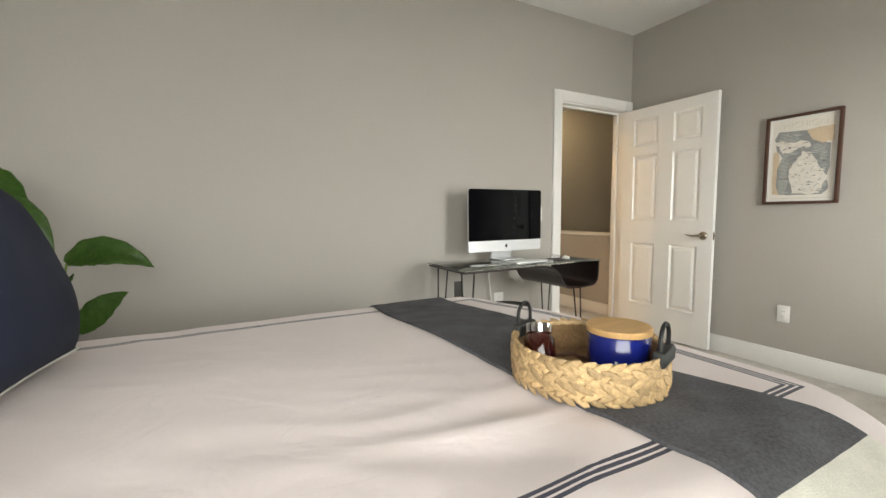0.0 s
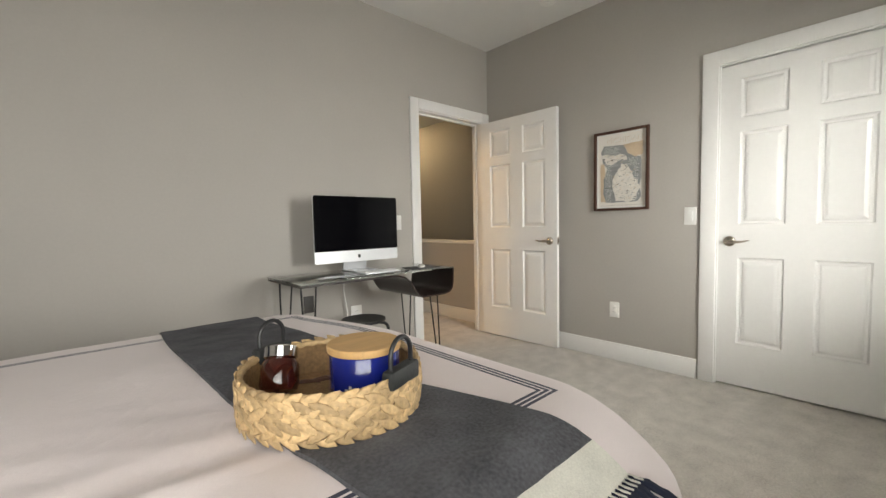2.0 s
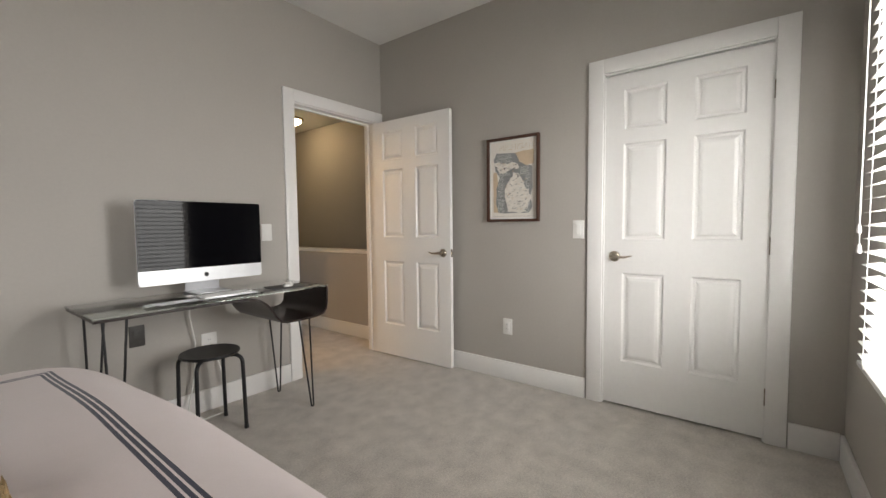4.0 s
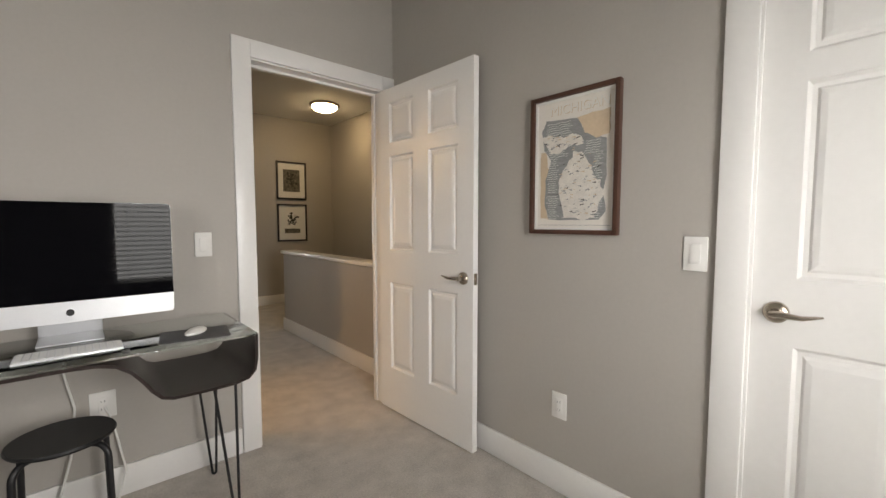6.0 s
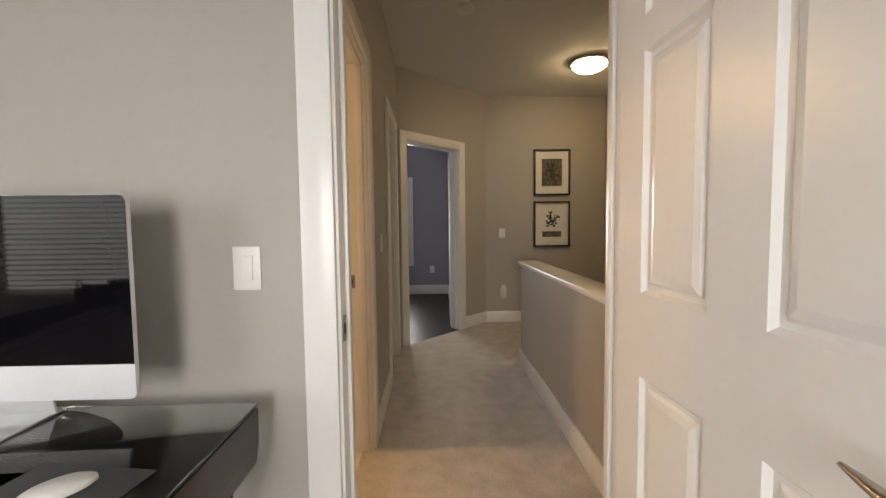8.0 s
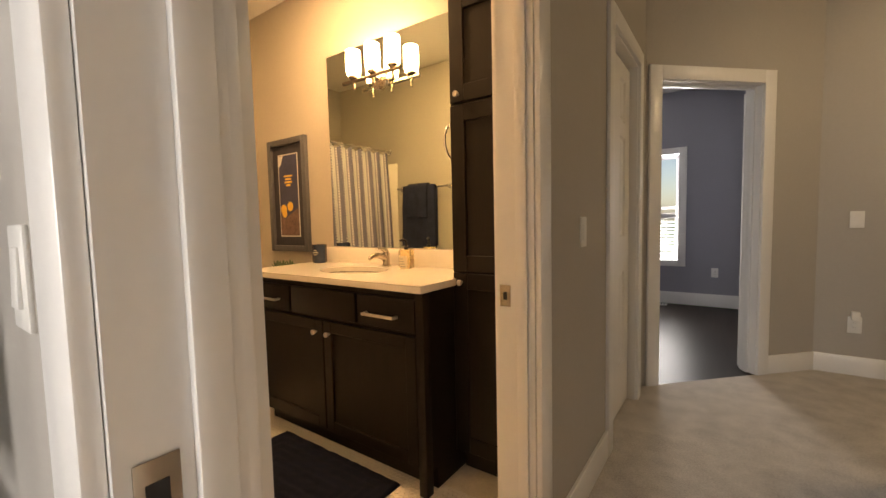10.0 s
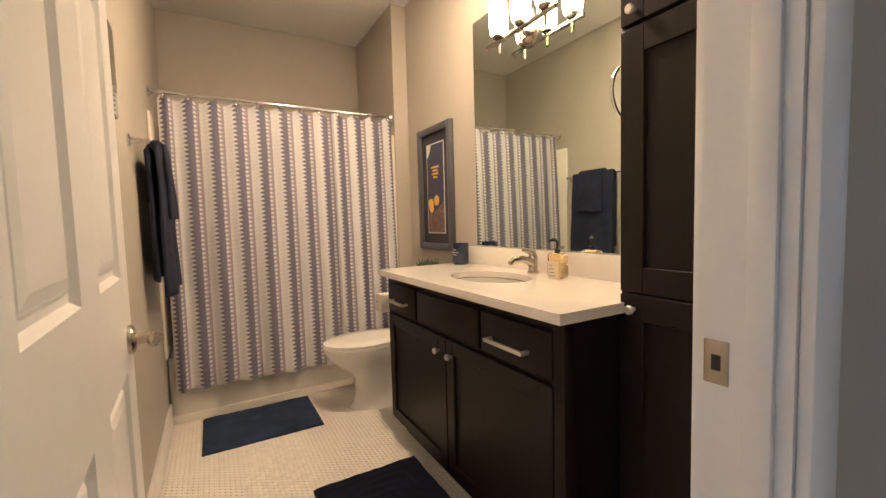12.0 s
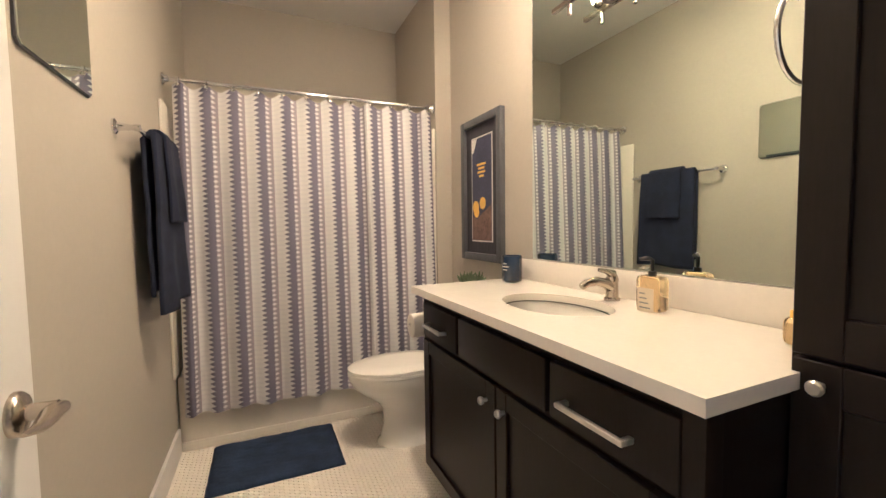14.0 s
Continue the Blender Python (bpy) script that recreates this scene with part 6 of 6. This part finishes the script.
for x in (1.728, 1.884, 2.037):
    bm = bmesh.new()
    tube(bm, [(x, VLY, VLZ - 0.052), (x, VLY, VLZ + 0.02)], 0.0075, 12)
    lathe(bm, (x, VLY, VLZ + 0.010), [(0.018, 0), (0.030, 0.007), (0.031, 0.016), (0.028, 0.02)], 20)
    socket = part("socket", bm, NICKEL, vl)
    bm = bmesh.new()
    lathe(bm, (x, VLY, VLZ + 0.032), [(0.030, 0), (0.038, 0.003), (0.0425, 0.03), (0.044, 0.075), (0.042, 0.140), (0.040, 0.142), (0.02, 0.138)], 28)
    part("shade", bm, SHADEGLOW, vl, "glowing frosted glass shade")

# ---- unseen flush ceiling lamp over the bathroom floor, inferred from the toilet's shadow ----
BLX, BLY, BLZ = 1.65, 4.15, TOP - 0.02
fl = thing("ceiling_lamp", (BLX, BLY, BLZ), "small lit flush ceiling lamp of the bathroom, placed out of view", "ceiling lamp")
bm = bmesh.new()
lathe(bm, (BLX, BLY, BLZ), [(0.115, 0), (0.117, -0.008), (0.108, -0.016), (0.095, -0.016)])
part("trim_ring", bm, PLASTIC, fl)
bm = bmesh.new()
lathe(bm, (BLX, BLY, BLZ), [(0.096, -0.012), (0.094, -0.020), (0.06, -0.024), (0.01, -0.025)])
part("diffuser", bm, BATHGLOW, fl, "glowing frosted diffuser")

# ---- toilet ----
TX = 0.86
toi = thing("toilet", (TX, 4.45, 0), "white two-piece porcelain toilet with closed lid", "toilet")


def oval(z, cy, rx, ry, back=0.0):
    pts = []
    for k in range(40):
        a = 2 * math.pi * k / 40
        s = math.sin(a)
        pts.append((TX + rx * math.cos(a) * (1 if s < 0 else 0.96), cy + ry * s * (1 if s < 0 else 0.85) + back, z))
    return pts


def loft(name, levels, mat_, label=""):
    bm = bmesh.new()
    rings = [[bm.verts.new(p) for p in oval(*lv)] for lv in levels]
    for a, b in zip(rings, rings[1:]):
        for k in range(40):
            bm.faces.new((a[k], a[(k + 1) % 40], b[(k + 1) % 40], b[k]))
    bm.faces.new(rings[0][::-1])
    bm.faces.new(rings[-1])
    return part(name, bm, mat_, toi, label, 50)


loft("bowl", [(0.0, 4.40, 0.122, 0.225), (0.012, 4.40, 0.120, 0.222), (0.03, 4.405, 0.108, 0.208), (0.11, 4.41, 0.100, 0.195), (0.19, 4.41, 0.104, 0.20), (0.235, 4.395, 0.118, 0.222), (0.28, 4.365, 0.146, 0.255), (0.33, 4.34, 0.174, 0.286), (0.375, 4.33, 0.183, 0.298), (0.39, 4.33, 0.18, 0.295)], PORCELAIN)
loft("seat", [(0.392, 4.33, 0.178, 0.293), (0.394, 4.33, 0.185, 0.302), (0.406, 4.33, 0.186, 0.303), (0.410, 4.33, 0.182, 0.299)], PORCELAIN)
loft("lid", [(0.412, 4.33, 0.178, 0.295), (0.415, 4.33, 0.184, 0.301), (0.426, 4.33, 0.183, 0.300), (0.434, 4.335, 0.165, 0.28), (0.437, 4.34, 0.10, 0.2)], PORCELAIN)
part("tank", boxes(((TX - 0.21, 4.605, 0.39), (TX + 0.21, BATH_N - 0.012, 0.74)), bevel=0.03), PORCELAIN, toi)
part("tank_lid", boxes(((TX - 0.22, 4.595, 0.742), (TX + 0.22, BATH_N - 0.008, 0.78)), bevel=0.012), PORCELAIN, toi)
bm = bmesh.new()
tube(bm, [(TX - 0.15, 4.60, 0.69), (TX - 0.15, 4.585, 0.69), (TX - 0.08, 4.58, 0.685)], [0.01, 0.008, 0.006], 10)
part("flush_lever", bm, CHROME, toi, "chrome flush lever")
pl = thing("succulent_pot", (0.95, 4.70, 0.781), "low white dish of grey-green succulents on the tank", "plant")
bm = bmesh.new()
lathe(bm, (0.95, 4.70, 0.7815), [(0.06, 0), (0.085, 0.012), (0.09, 0.055), (0.083, 0.055), (0.08, 0.045)], 24)
part("dish", bm, PORCELAIN, pl)
for k in range(7):
    a, r = k * 2.4, 0.018 * math.sqrt(k) * 1.6
    c = Vector((0.95 + r * math.cos(a), 4.70 + r * math.sin(a), 0.828))
    bm = bmesh.new()
    for q in range(12):
        b = q * 2.4
        out = 0.016 + 0.0028 * q
        tip = c + Vector((math.cos(b) * out, math.sin(b) * out, 0.082 - 0.0034 * q))
        tube(bm, [c, c.lerp(tip, 0.6) + Vector((0, 0, 0.004)), tip], [0.003, 0.0055, 0.001], 6)
    part("rosette", bm, SUCCULENT, pl)

# toilet roll on the side of the vanity
tp = thing("toilet_roll_holder", (VX0, 4.37, 0.70), "chrome holder with a white paper roll on the vanity side", "toilet roll")
bm = bmesh.new()
tube(bm, [(VX0 + 0.004, 4.41, 0.72), (VX0 - 0.07, 4.41, 0.72), (VX0 - 0.075, 4.40, 0.72), (VX0 - 0.075, 4.245, 0.72)], 0.006, 10)
part("arm", bm, CHROME, tp)
bm = bmesh.new()
lathe(bm, (VX0 - 0.075, 4.252, 0.713), [(0.02, 0), (0.052, 0.001), (0.054, 0.004), (0.054, 0.096), (0.052, 0.099), (0.02, 0.10)], 28, turn=Matrix.Rotation(radians(-90), 3, "X"))
part("roll", bm, PAPER, tp, "white toilet paper roll")


# ---- bath mats ----
def mat_slab(name, x0, x1, y0, y1, h, label, mat_, ribs=False):
    bm = bmesh.new()
    nx, ny = 60, 44
    grid = []
    for i in range(nx + 1):
        row = []
        for j in range(ny + 1):
            u, v = i / nx, j / ny
            edge_ = min(u * (x1 - x0), (1 - u) * (x1 - x0), v * (y1 - y0), (1 - v) * (y1 - y0))
            z = h * min(1, edge_ / 0.012) ** 0.5 + 0.004 * noise.noise((u * 22, v * 18, 1))
            if ribs:
                z += 0.003 * math.sin(edge_ * 140)
            wob = 0.004 * noise.noise((u * 9, v * 9, 7))
            row.append(bm.verts.new((x0 + (x1 - x0) * u + wob, y0 + (y1 - y0) * v + wob, max(0.001, z))))
        grid.append(row)
    for i in range(nx):
        for j in range(ny):
            bm.faces.new((grid[i][j], grid[i + 1][j], grid[i + 1][j + 1], grid[i][j + 1]))
    bmesh.ops.solidify(bm, geom=bm.faces[:], thickness=0.001)
    return solo(name, bm, mat_, label, "bath mat", "bath mats", 180)


mat_slab("bath_mat", 0.535, 0.99, 3.375, 3.985, 0.014, "blue tufted bath mat in front of the tub", MATBLUE)
mat_slab("bath_mat", 1.56, 2.40, 3.80, 4.285, 0.014, "dark navy bath mat with a ribbed border before the vanity", NAVYTERRY, True)

# ---- mosaic floor of small hexagons ----
HEX, GAP = 0.0125, 0.0022
mosaic = tagged(new("floor_mosaic"), label="white small hexagon mosaic floor", kind="structure")
GROUND[mosaic] = Vector((0, 0, 0))


def hexagon(r, h, b):
    v = [(r * math.sin(k * math.pi / 3), r * math.cos(k * math.pi / 3), 0) for k in range(6)]
    w = [((r - b) * math.sin(k * math.pi / 3), (r - b) * math.cos(k * math.pi / 3), h) for k in range(6)]
    return v + w, [tuple(range(11, 5, -1))] + [(k, k + 6, (k + 1) % 6 + 6, (k + 1) % 6) for k in range(6)]


hv, hf = hexagon(HEX, 0.0045, 0.0012)
tile_me = bpy.data.meshes.new("tile")
tile_me.from_pydata(hv, [], hf)
tile_me.materials.append(TILE)
step_x, step_y = HEX * math.sqrt(3) + GAP, HEX * 1.5 + GAP * 0.87
verts, faces, single = [], [], 0
row = 0
y = BATH_S + 0.02
while y < BATH_N - 0.01:
    x = 0.52 + (step_x / 2 if row % 2 else 0)
    while x < BATH_E + 0.055:
        if not (x > 1.32 and y > 4.4):
            if single < 300 and 0.99 < x < 1.5 and 3.55 < y < 3.98:
                single += 1
                ob = new("tile", tile_me)
                ob.parent = mosaic
                ob.location = (x, y, -0.004)
            else:
                k = len(verts)
                verts += [(a + x, b + y, c - 0.004) for a, b, c in hv]
                faces += [tuple(k + q for q in f_) for f_ in hf]
        x += step_x
    y += step_y
    row += 1
me = bpy.data.meshes.new("tile_field")
me.from_pydata(verts, [], faces)
me.materials.append(TILE)
ob = tagged(new("tile_field", me), kind="stuff")
ob.parent = mosaic
